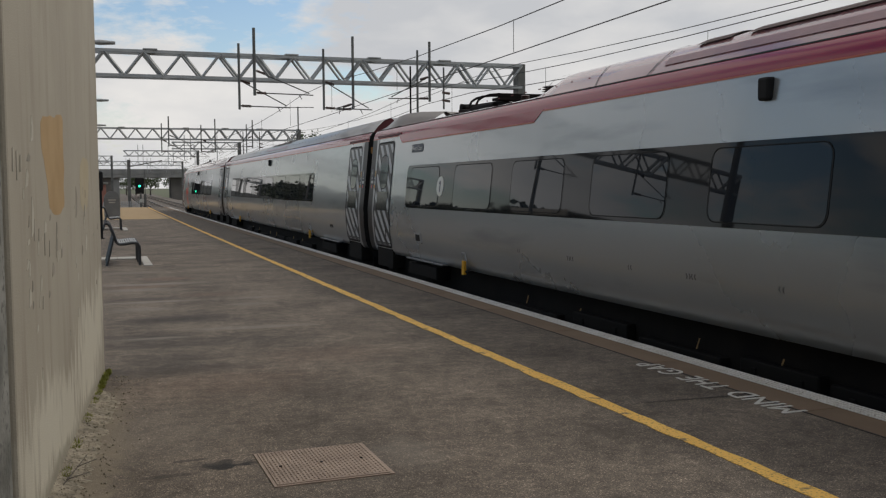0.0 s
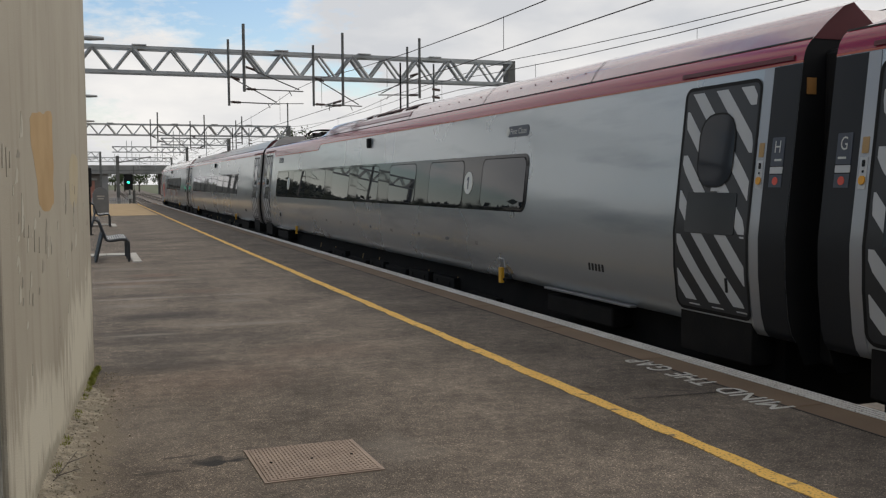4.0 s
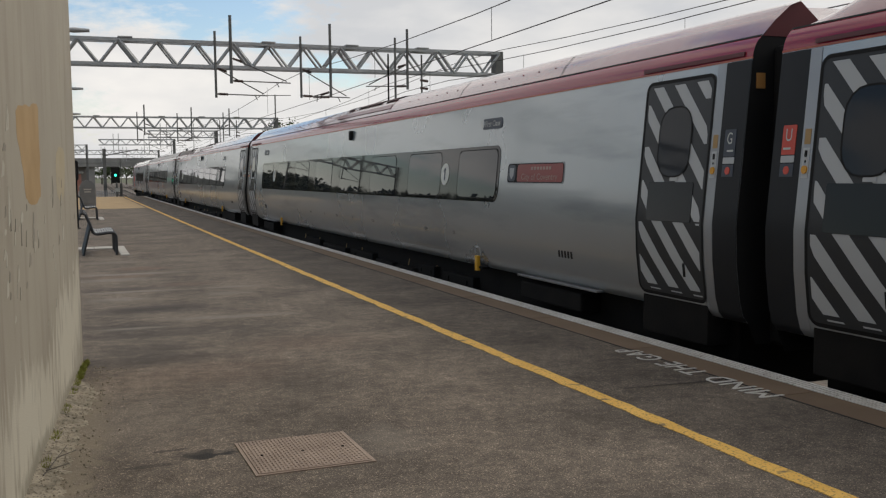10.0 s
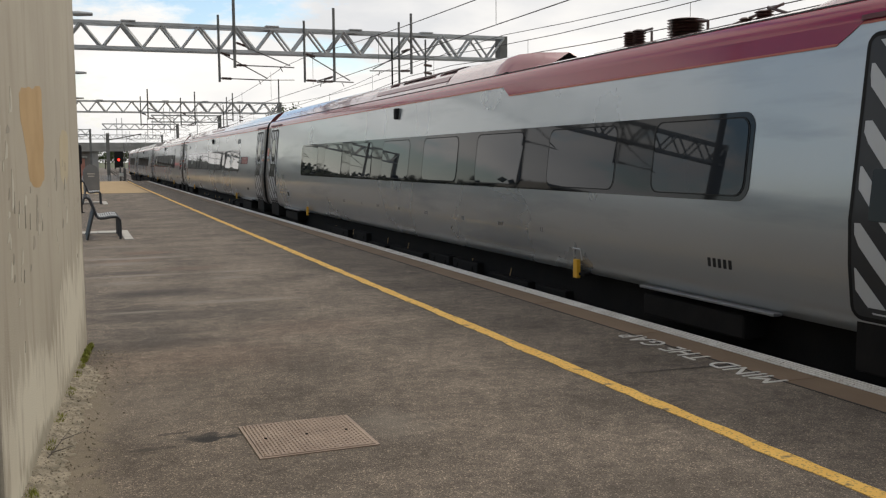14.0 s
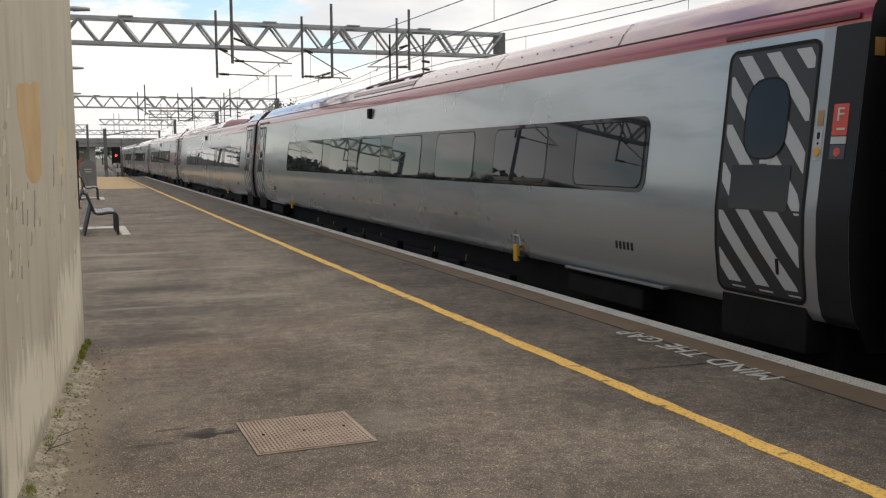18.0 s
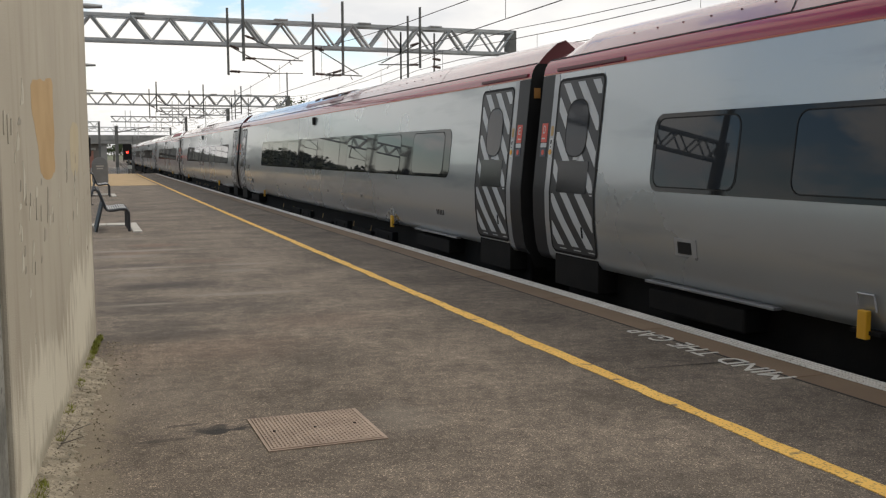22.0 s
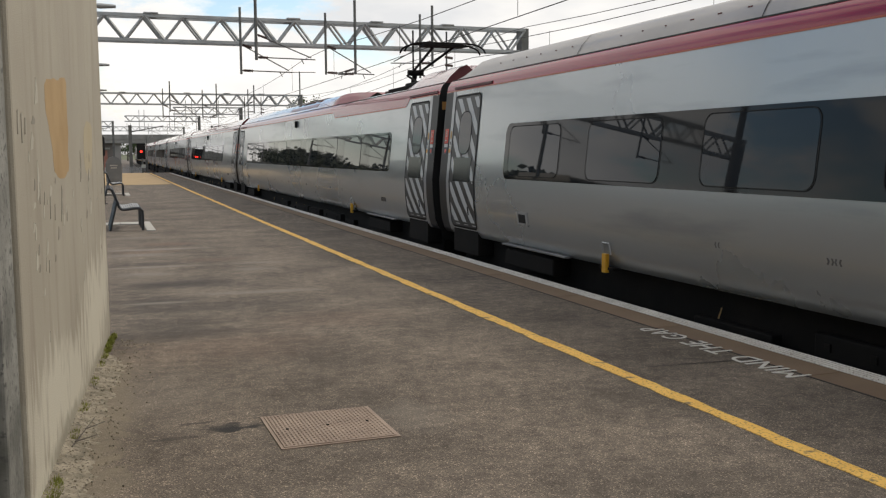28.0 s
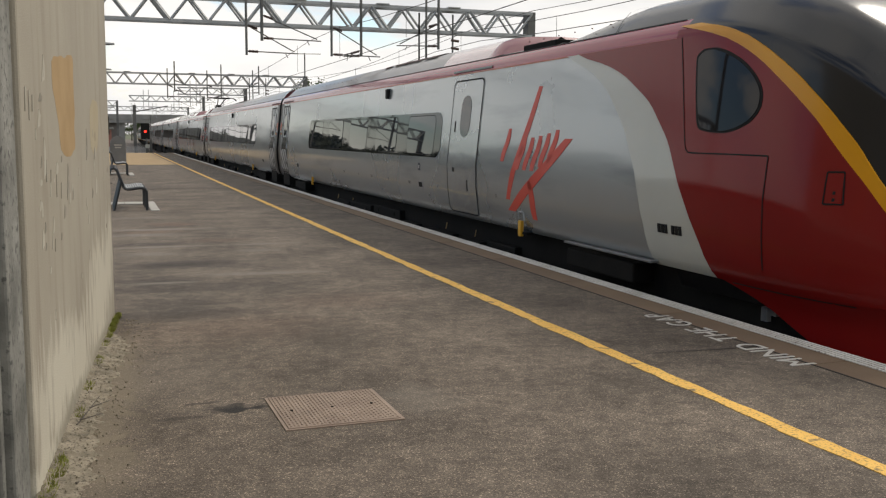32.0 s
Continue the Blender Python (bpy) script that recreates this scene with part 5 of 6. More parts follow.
def carriage(spec):
    """One carriage. Its origin is on the track's middle at platform height; y runs to the front."""
    end = spec.get("nose", 0)
    sh = Shape(end)
    car = thing("train_carriage", 0, 0, 0, spec["label"], "train", "carriages of the train")
    ys = sh.stations()
    main = [y for y in ys if sh.into(y) < 0.06] if end else ys
    loft("body", sh, 1, 9, SILVER, car, main)
    if end:
        front = [y for y in ys if end * y >= end * main[-1 if end > 0 else 0] - 1e-6]
        loft("nose_shell", sh, 0, 18, NOSE, car, front, label="glossy black nose and windscreen")
        ys = main
    well = spec.get("well")            # (y0, y1) of the lowered roof
    spans = [(ys[0], ys[-1])]
    if well:
        spans = [(ys[0], well[0]), (well[1], ys[-1])]
        if end:
            spans = [(ys[0], well[0]), (well[1], well[1] + 2.1), (well[1] + 2.1, ys[-1])]
    roof_m = ROOF_GREY if spec.get("grey") else ROOF
    loft("cantrail", sh, 9, 13, STRIPE_RED, car, ys, label="dark red band along the roof edge")
    for a, b in spans:
        if b - a > 0.3:
            def lift(y, a=a, b=b):
                k = 1.0
                if end <= 0 and b > HALF - 0.4:          # the fairing rises behind the front end
                    k = min(k, max(0.10, (HALF - 0.20 - y) / 0.62))
                if well and abs(b - well[0]) < 1e-6:
                    k = min(k, max(0.08, (b + 0.02 - y) / (1.7 if end else 0.62)))
                if well and abs(a - well[1]) < 1e-6:
                    k = min(k, max(0.08, (y - a + 0.02) / 0.10))
                return k

            steps = [a + (b - a) * q for q in (0.0, 1.0)] + [a + q for q in (0.03, 0.1, 0.2, 0.45, 0.6)] + [b - q for q in (0.03, 0.1, 0.3, 0.45, 0.5, 0.65, 0.7, 1.1, 1.5, 1.75)]
            yy = sorted({round(q, 4) for q in steps + [q for q in ys if a < q < b] if a <= q <= b})
            black = end < 0 and a < -HALF + 3
            sunk = end >= 0 and a < -HALF + 0.4          # the crown dips between the two rear fairings
            loft("roof", sh, 13, 18, NOSE if black else ROOF if end and b < 0 else ROOF_GREY if well and end == 0 and a > HALF - 3 else roof_m, car, yy, lift=lift, dip=(lambda y: min(1.0, max(0.0, (0.62 - HALF - y) / 0.45))) if sunk else None, label="glossy black roof behind the cab" if black else "dusty red roof panel")
    if well:
        link("roof_well", [(s * 1.075, y, 2.53) for y in well for s in (-1, 1)] + [(s * 0.9, y, 2.585) for y in well for s in (-1, 1)],
             [(0, 4, 6, 2), (4, 5, 7, 6), (5, 1, 3, 7)], roof_m, car, "lowered roof deck")
        if end < 0:
            part("roof_box", boxed(-1.0, 1.0, well[0] + 0.1, well[0] + 1.05, 2.53, 2.625, 0.015), UNDER, car, "low black equipment box on the roof")
    # gutter and orange line
    a0 = -HALF + 0.165 if end >= 0 else -HALF + 2.2
    a1 = HALF - 0.165 if end <= 0 else HALF - 2.2
    for s in (-1, 1):
        link("gutter", [(s * (x + 0.006), y, z) for y in (a0, a1) for x, z in ((1.080, 2.525), (1.068, 2.540))],
             [(0, 1, 3, 2)], BLACK, car)
        panel("orange_line", sh, [(2.350, a0, a1), (2.366, a0, a1)], ORANGE, car, 0.004, s)
    if spec.get("deep"):               # stretch where the red band reaches lower
        q0, q1 = spec["deep"][0], spec["deep"][1]
        panel("deep_band", sh, [(2.245, q0 + 0.16, q1 - 0.16), (2.30, q0 + 0.06, q1 - 0.06), (2.375, q0 - 0.06, q1 + 0.06)], STRIPE_RED, car, 0.006)
        panel("orange_line", sh, [(2.228, q0 + 0.18, q1 - 0.18), (2.245, q0 + 0.16, q1 - 0.16)], ORANGE, car, 0.006)
    # ends and bellows
    for e in (1, -1):
        if e == end:
            continue
        y = e * (HALF - 0.165)
        zz = [(PX[i], PZ[i]) for i in range(0, 14)]
        vv = [(-x, y, z) for x, z in zz] + [(x, y, z) for x, z in reversed(zz)]
        link("end_wall", vv, [list(range(len(vv)))], BLACK, car)
        if e < 0:
            zz = [(PX[i] - 0.004, (PZ[i] if i < 17 else 2.60) - 0.003) for i in range(13, 19)]
            vv = [(-x, y - 0.006, z) for x, z in zz] + [(x, y - 0.006, z) for x, z in reversed(zz)]
            link("roof_end", vv, [list(range(len(vv)))], END_RED, car, "dark red end of the roof fairing")
            for sg in (-1, 1):
                lip = [(sg * PX[i], PZ[i]) for i in range(13, 17)]
                vv = [(x, y, z) for x, z in lip] + [(x, y - 0.08 * min(1.0, (z - 2.53) / 0.30) ** 0.7, z) for x, z in lip]
                n = len(lip)
                link("roof_lip", vv, [(i, i + 1, n + i + 1, n + i) for i in range(n - 1)], roof_m, car)
            part("end_label", boxed(-1.13, -1.05, y - 0.012, y - 0.002, 2.12, 2.24), surf("label_brown", (0.35, 0.16, 0.04), (0.4, 0.2, 0.06), 5.0, (0.5, 0.6), bump=0), car)
        part("bellows", boxed(-0.98, 0.98, min(y, e * HALF), max(y, e * HALF), 0.1, 2.45, 0.04), BLACK, car, "black rubber bellows between carriages")
        def along(p0, p1):
            return sorted((e * (HALF - p0), e * (HALF - p1)))

        panel("corner_panel", sh, rr(*along(0.168, 0.468), 0.277, 2.345, 0.01), CORNER, car, 0.004)
        panel("corner_trim", sh, rr(*along(0.470, 0.582), 0.28, 2.345, 0.01), TRIM, car, 0.0045)
        dy0, dy1 = sorted((e * (HALF - 0.61), e * (HALF - 1.585)))
        for s in (-1, 1):
            striped_door(sh, car, dy0, dy1, s)
        panel("door_rain_strip", sh, [(2.378, min(dy0, dy1) - 0.35, max(dy0, dy1) + 0.1), (2.412, min(dy0, dy1) - 0.35, max(dy0, dy1) + 0.1)], END_RED, car, 0.016)
        # coach letter plate and door buttons
        m = SIGN_DARK if spec["coach"] in "KJHG" else SIGN_RED
        panel("letter_plate", sh, rr(*along(0.265, 0.405), 1.595, 1.81, 0.01), m, car, 0.008)
        flat_text("coach_letter", spec["coach"], 0.13, WHITE, car, sh, e * (HALF - 0.335), 1.695, 0.0115, 0.062)
        panel("letter_bar", sh, rr(*along(0.285, 0.36), 1.632, 1.647, 0.003), WHITE, car, 0.011)
        panel("notice", sh, rr(*along(0.265, 0.405), 1.538, 1.588, 0.004), DOOR_LIGHT, car, 0.008)
        panel("notice", sh, rr(*along(0.265, 0.405), 1.435, 1.53, 0.004), SIGN_DARK, car, 0.008)
        panel("notice_sign", sh, rr(*along(0.305, 0.365), 1.452, 1.512, 0.028), SIGN_RED, car, 0.011)
        plate = panel("button_plate", sh, rr(*along(0.492, 0.558), 1.425, 1.64, 0.006), DOOR_LIGHT, car, 0.008)
        panel("door_button", sh, rr(*along(0.497, 0.553), 1.455, 1.515, 0.027), YELLOW, plate, 0.016)
        panel("button_symbol", sh, rr(*along(0.512, 0.538), 1.575, 1.622, 0.008), BLACK, plate, 0.011)
        panel("button_symbol", sh, rr(*along(0.517, 0.533), 1.535, 1.552, 0.006), BLACK, plate, 0.011)
        panel("door_label", sh, rr(*along(0.495, 0.555), 1.665, 1.775, 0.006), PATCH, car, 0.0075)
        part("sill", boxed(-1.23, 1.23, min(dy0, dy1), max(dy0, dy1), 0.02, 0.37, 0.01), UNDER, car)
    for e in (1, -1):
        st = sorted((e * (HALF - (2.55 if e > 0 else 2.35)), e * (HALF - (4.35 if e > 0 else 4.20))))
        part("step_bar", boxed(-1.285, -1.2, st[0], st[1], 0.275, 0.30, 0.006), STEP, car, "grey metal bar below the body side")
        part("step_box", boxed(-1.24, -0.9, st[0] + 0.4, st[1], 0.02, 0.22, 0.02), UNDER, car)
        hy = e * (HALF - (spec.get("fb", 5.25) if e > 0 else 5.42))
        br = part("lifting_bracket", boxed(-1.30, -1.255, hy - 0.042, hy + 0.042, 0.225, 0.42, 0.006), HANDLE, car, "yellow lifting bracket")
        part("bracket_foot", boxed(-1.275, -1.15, hy - 0.15, hy + 0.13, 0.255, 0.285, 0.006), UNDER, br)
        bm = bmesh.new()
        rod(bm, (-1.275, hy + 0.06, 0.44), (-1.285, hy + 0.06, 0.53), 0.008)
        rod(bm, (-1.285, hy + 0.06, 0.53), (-1.285, hy - 0.09, 0.53), 0.008)
        rod(bm, (-1.285, hy - 0.09, 0.53), (-1.28, hy - 0.11, 0.42), 0.008)
        part("bracket_hook", bm, BAR, car)
    # window band
    wb0, wb1 = spec["band"][0], spec["band"][1]
    for s in (-1, 1):
        band = panel("window_band", sh, rr(wb0, wb1, 1.125, 1.825, spec.get("corner", 0.13), 6), BAND, car, 0.005, s, label="long black glazed window band")
        if s > 0:
            continue
        for i in range(-3, 11):
            lo = -HALF + spec.get("win", 5.40) + 2.08 * i - 0.70
            lo, hi = max(lo, wb0 + 0.07), min(lo + 1.40, wb1 - 0.07)
            if hi - lo < 0.55:
                continue
            c, w = (lo + hi) / 2, (hi - lo) / 2
            rnd = random.Random(int(wb0 * 1000) + i)
            panel("window_pane", sh, rr(c - w, c + w, 1.175, 1.775, 0.10), WINDOW, band, 0.0085, s, 4, tilt=(rnd.uniform(-0.003, 0.003), rnd.uniform(-0.007, 0.002)))
            ring("window_seal", sh, c - w - 0.02, c + w + 0.02, 1.163, 1.787, 0.11, 0.0085, BLACK, band, 0.0095, s)
    # details on the platform side
    panel("side_socket", sh, rr(HALF - 3.35, HALF - 3.03, 0.575, 0.73, 0.01), BAR, car, 0.008)
    panel("socket_hole", sh, rr(HALF - 3.28, HALF - 3.08, 0.595, 0.70, 0.008), BLACK, car, 0.012)
    part("side_lamp", boxed(-1.235, -1.12, -0.04, 0.09, 2.13, 2.31, 0.02), BLACK, car, "black side camera housing")
    for i in range(9):
        y = -5.5 + i * 1.25 + 0.17 * math.sin(i * 5.1)
        for j in range(4 if i % 2 else 2):
            q, up = y + 0.045 * j, 0.012 * (1 if j < 2 else -1)
            panel("stencil_mark", sh, [(0.655, q, q + 0.016), (0.680, q + up, q + up + 0.016), (0.705, q, q + 0.016)], STENCIL, car, 0.002)
        if i % 3:
            bm = bmesh.new()
            angle_bar(bm, (-1.03, y + 0.3, 0.09), (-1.035, y + 0.34, -0.01), 0.012)
            part("strap", bm, PATCH, car)
    # vehicle number as a plain bar
    if not end:
        for i in range(5):
            q = -HALF + 2.87 + i * 0.068
            panel("number_bar", sh, rr(q, q + 0.038, 0.575, 0.65, 0.006), CORNER, car, 0.003)
    # underframe
    part("underframe", boxed(-1.0, 1.0, -HALF + 0.5, HALF - 0.5, -0.35, 0.26, 0.02), UNDER, car)
    for b in (-HALF + 3.6, HALF - 3.6):
        bogie(car, b)
    rnd = random.Random(spec["coach"])
    y = -HALF + 6.0
    while y < HALF - 7.0:
        w = rnd.uniform(0.7, 1.9)
        z1 = rnd.uniform(-0.06, 0.10)
        case = part("equipment_case", boxed(-1.10, -0.85, y, y + w, -0.48, z1, 0.015), CASE, car)
        for k in (0.2, 0.8):
            part("latch", boxed(-1.115, -1.10, y + w * k - 0.03, y + w * k + 0.03, z1 - 0.12, z1 - 0.06, 0.004), UNDER, case)
        y += w + rnd.uniform(0.08, 0.5)
    # roof equipment slots
    outline = [(x, roof_z(x) + 0.002) for x in (0.875, 0.80, 0.72, 0.60, 0.47)]
    for a, b in spec.get("slots", ((0.92, 1.42), (-0.93, 0.67), (-1.83, -1.13))):
        v = [(-(x + 0.007), y, z + 0.011) for y in (a, b) for x, z in outline]
        slot = link("roof_vent", v, [(i, i + 1, i + 6, i + 5) for i in range(4)], VENT_DARK, car, "dark louvred roof vent")
        n = int((b - a) / 0.09)
        for i in range(n):
            y = a + (b - a) * (i + 0.5) / n
            v = [(-(x + 0.010), y + d, z + 0.014) for d in (-0.008, 0.008) for x, z in outline]
            link("vent_fin", v, [(j, j + 1, j + 6, j + 5) for j in range(4)], END_RED, slot)
    if not end:
        v = [(-(x + 0.006), y, z + 0.006) for y in (-1.9, 1.75) for x, z in ((1.02, roof_z(1.02)), (0.955, roof_z(0.955)))]
        link("roof_louvre", v, [(0, 1, 3, 2)], LOUVRE, car, "dusty red roof louvre strip")
        for yy in (-1.95, 1.95):
            v = [(-(x + 0.005), yy + w + 0.5 * (z - 2.53) * (1 if yy < 0 else -1), z + 0.005) for w in (0, 0.02) for x, z in [(PX[i], PZ[i]) for i in range(13, 18)]]
            link("roof_joint", v, [(i, i + 1, i + 6, i + 5) for i in range(4)], BLACK, car)
    for jy in (-HALF + 3.5, -HALF + 6.5, HALF - 4.2, HALF - 7.4, 3.0):
        if well and well[0] - 0.4 < jy < well[1] + 0.4 or sh.into(jy) > 0:
            continue
        v = [(-(PX[i] + 0.004), jy + w + 0.35 * (PZ[i] - 2.53), PZ[i] + 0.003) for w in (0, 0.014) for i in range(13, 18)]
        link("roof_joint", v, [(i, i + 1, i + 6, i + 5) for i in range(4)], BLACK, car)
        for i in range(6):
            part("roof_rivet", boxed(-0.984, -0.970, jy + 0.3 + i * 0.42, jy + 0.314 + i * 0.42, 2.655, 2.667), END_RED, car)
    for kind, y in [(q[0], q[1]) for q in spec.get("marks", ())]:
        if kind == "one":
            o = [(1.475 + 0.152 * math.sin(a), y - 0.152 * math.cos(a), y + 0.152 * math.cos(a)) for a in [math.pi * (i / 12 - 0.5) for i in range(13)]]
            panel("class_disc", sh, o, CREAM, car, 0.011)
            panel("numeral", sh, [(1.39, y - 0.02, y + 0.02), (1.56, y - 0.02, y + 0.02)], SIGN_DARK, car, 0.013)
            panel("numeral_flag", sh, [(1.51, y + 0.02, y + 0.055), (1.555, y + 0.02, y + 0.03)], SIGN_DARK, car, 0.013)
        elif kind == "sign":
            panel("class_sign", sh, rr(y - 0.31, y + 0.30, 2.035, 2.17, 0.055), SIGN_DARK, car, 0.006)
            flat_text("sign_words", "First Class", 0.10, WHITE, car, sh, y - 0.02, 2.070, 0.010, 0.46)
            o = [(2.102 + 0.05 * math.sin(a), y + 0.29 - 0.05 * math.cos(a), y + 0.29 + 0.05 * math.cos(a)) for a in [math.pi * (i / 8 - 0.5) for i in range(9)]]
            panel("class_dot", sh, o, WHITE, car, 0.009)
        elif kind == "plate":
            panel("name_plate", sh, rr(y - 0.65, y + 0.78, 1.36, 1.60, 0.05), BAR, car, 0.006)
            panel("plate_rim", sh, rr(y - 0.64, y + 0.77, 1.37, 1.59, 0.045), BLACK, car, 0.008)
            panel("plate_face", sh, rr(y - 0.63, y + 0.50, 1.38, 1.58, 0.03), PLATE_RED, car, 0.010)
            panel("plate_badge", sh, rr(y + 0.55, y + 0.75, 1.385, 1.575, 0.05), SIGN_DARK, car, 0.010)
            panel("badge_shield", sh, [(1.41, y + 0.645, y + 0.655), (1.45, y + 0.60, y + 0.70), (1.54, y + 0.59, y + 0.71)], BAR, car, 0.013)
            flat_text("plate_words", "City of Coventry", 0.10, PLATE_METAL, car, sh, y - 0.07, 1.405, 0.014, 0.9)
            for j in range(7):
                panel("word_bar", sh, rr(y - 0.36 + j * 0.075, y - 0.31 + j * 0.075, 1.515, 1.55, 0.005), PLATE_METAL, car, 0.013)
    if spec.get("pan"):
        pantograph(car, spec["pan"][0], *spec["pan"][1:])
    for x, y, z, h, r in spec.get("insulators", ()):
        roof_insulator(car, x, y, z, h, r)
    for y0, y1, z0, z1 in spec.get("busbars", ()):
        part("busbar", rodded((-0.3, -HALF + y0, z0), (-0.3, -HALF + y1, z1), 0.014), INSUL, car)
    if end:
        nose(sh, car, end, spec)
    return car


def flat_text(name, words, size, material, parent, sh, y, z, e, width):
    """Raised lettering on the platform side of the body, readable from the platform."""
    c = bpy.data.curves.new(name, "FONT")
    c.body, c.size, c.align_x = words, size, "CENTER"
    o = new(name, c)
    bpy.context.view_layer.update()
    me = bpy.data.meshes.new_from_object(o.evaluated_get(bpy.context.evaluated_depsgraph_get()))
    bpy.data.objects.remove(o)
    xs = [v.co.x for v in me.vertices]
    k = width / (max(xs) - min(xs))
    for v in me.vertices:
        zz = z + v.co.y
        yy = y - v.co.x * k
        v.co = (-(sh.hw(yy, zz) + e), yy, zz)
    me.materials.append(material)
    ob = new(name, me)
    ob.parent = parent
    return ob


def nose(sh, car, end, spec):
    """Livery and glazing of the cab end. Distances run back from the last joint."""

    def span(z, a, b):
        p, q = end * (HALF - a) + SH, end * (HALF - b) + SH
        return (z, min(p, q), max(p, q))

    def red_edge(z):
        return float(np.interp(z, [0.26, 0.55, 0.93, 1.43, 1.80, 2.10, 2.26, 2.335], [1.32, 1.48, 1.72, 2.04, 2.44, 3.02, 3.56, 4.1]))

    def white_edge(z):
        return float(np.interp(z, [0.26, 0.72, 1.10, 1.54, 1.945, 2.15, 2.28, 2.335], [2.30, 2.44, 2.56, 2.87, 3.31, 3.68, 4.1, 4.35]))

    def yellow_low(z):
        return float(np.interp(z, [0.20, 0.60, 0.98, 1.13, 1.325, 1.61, 1.85, 2.09, 2.245, 2.358, 2.438, 2.52], [-0.93, -0.62, -0.30, -0.19, -0.01, 0.25, 0.54, 0.88, 1.18, 1.51, 1.92, 2.35]))

    def yellow_high(z):
        return float(np.interp(z, [0.40, 0.80, 1.17, 1.43, 1.69, 1.93, 2.10, 2.26, 2.385, 2.459, 2.52], [-0.93, -0.55, -0.26, -0.08, 0.17, 0.45, 0.70, 0.98, 1.30, 1.65, 2.15]))

    def eased(edge):
        return lambda z: sum(edge(z + dz) for dz in (-0.06, -0.03, 0, 0.03, 0.06)) / 5

    red_edge, white_edge, yellow_low, yellow_high = eased(red_edge), eased(white_edge), eased(yellow_low), eased(yellow_high)
    zs = [0.26 + (2.362 - 0.26) * i / 34 for i in range(35)]
    for side in (-1, 1):
        panel("white_sweep", sh, [span(z, white_edge(z), red_edge(z) - 0.03) for z in zs], WHITE, car, 0.005, side, 4)
        panel("red_cab", sh, [span(z, red_edge(z), yellow_low(z) - 0.02) for z in zs], RED, car, 0.012, side, 26, "glossy red cab side")
        panel("red_brow", sh, [span(z, 2.10, yellow_low(z) - 0.02) for z in [2.362 + 0.075 * i / 6 for i in range(7)]], RED, car, 0.012, side, 12)
        panel("yellow_band", sh, [span(z, min(2.1, yellow_low(z)), yellow_high(z)) for z in zs + [2.362 + 0.11 * i / 8 for i in range(1, 9)] if z > 0.5], YELLOW, car, 0.014, side, 8, "warning yellow band on the nose")
        wz = [1.52, 1.54, 1.60, 1.70, 1.84, 1.97, 2.08, 2.17, 2.215]
        fr = [1.24, 1.10, 0.93, 0.83, 0.83, 0.94, 1.10, 1.31, 1.50]
        bk = [1.30, 1.54, 1.59, 1.62, 1.655, 1.68, 1.70, 1.71, 1.60]
        fz = [1.52 + 0.695 * (1 - math.cos(math.pi * i / 36)) / 2 for i in range(37)]

        def soft(edge):
            e = [float(np.interp(z, wz, edge)) for z in fz]
            for _ in range(3):
                e = [e[0]] + [(e[i - 1] + 2 * e[i] + e[i + 1]) / 4 for i in range(1, 36)] + [e[36]]
            return e

        rim = list(zip(fz, soft(fr), soft(bk)))
        panel("cab_window", sh, [span(z, b, a) for z, a, b in rim], GLASS, car, 0.020, side, 5)
        panel("cab_window_seal", sh, [span(1.855 + (z - 1.855) * 1.045, b + 0.03, a - 0.03) for z, a, b in rim], BLACK, car, 0.016, side, 5)
        for pts in (((2.01, 2.36), (1.90, 1.95), (1.80, 1.55), (1.755, 1.40), (1.735, 1.36), (1.69, 1.335), (1.62, 1.33)), ((1.62, 1.33), (1.15, 1.33), (0.66, 1.325)),
                    ((0.655, 1.325), (0.65, 0.85), (0.665, 0.42)), ((1.12, 0.252), (0.5, 0.246), (-0.13, 0.242)),
                    ((0.095, 1.22), (-0.03, 1.224)), ((0.10, 0.985), (-0.05, 0.99)), ((0.097, 1.22), (0.102, 0.985)), ((-0.03, 1.224), (-0.05, 0.99))):
            v, f = [], []
            for (a0, z0), (a1, z1) in zip(pts, pts[1:]):
                d = Vector((a1 - a0, z1 - z0)).normalized() * 0.006
                for i in range(9):
                    a, z = a0 + (a1 - a0) * i / 8, z0 + (z1 - z0) * i / 8
                    for k in (-1, 1):
                        _, y, _ = span(z, a - k * d.y, a - k * d.y)
                        zz = z + k * d.x
                        v.append((side * (sh.hw(y, zz) + 0.0155), y, zz))
                    if i:
                        q = len(v)
                        f.append((q - 4, q - 3, q - 1, q - 2))
            link("hatch_joint", v, f, BLACK, car)
        panel("coupling_hatch", sh, [span(z, 0.09, -0.03) for z in (0.995, 1.10, 1.21)], RED, car, 0.016, side, 3)
        for z in (1.02, 1.07):
            panel("hatch_lock", sh, [span(z - 0.012, 0.035, 0.015), span(z + 0.012, 0.035, 0.015)], BLACK, car, 0.018, side)
        panel("skirt", sh, [span(-0.45, -0.05, -0.84), span(-0.20, 0.16, -0.85), span(-0.08, 0.35, -0.86), span(0.0, 0.53, -0.86), span(0.08, 0.71, -0.86), span(0.15, 0.89, -0.87), span(0.21, 1.07, -0.88), span(0.27, 1.30, -0.88)], RED, car, 0.011, side, 20)
    for z0, z1, a, b in ((-0.03, 0.085, 0.86, 0.79), (0.03, 0.075, 0.76, 0.69)):
        panel("skirt_plate", sh, [span(z0, a, b), span(z1, a, b)], BAR, car, -0.05, -1)
    for i in (0, 1, 2, 4, 5, 6):
        panel("number_bar", sh, [span(z, 2.14 - i * 0.058, 2.10 - i * 0.058) for z in (0.585, 0.668)], BLACK, car, 0.015)
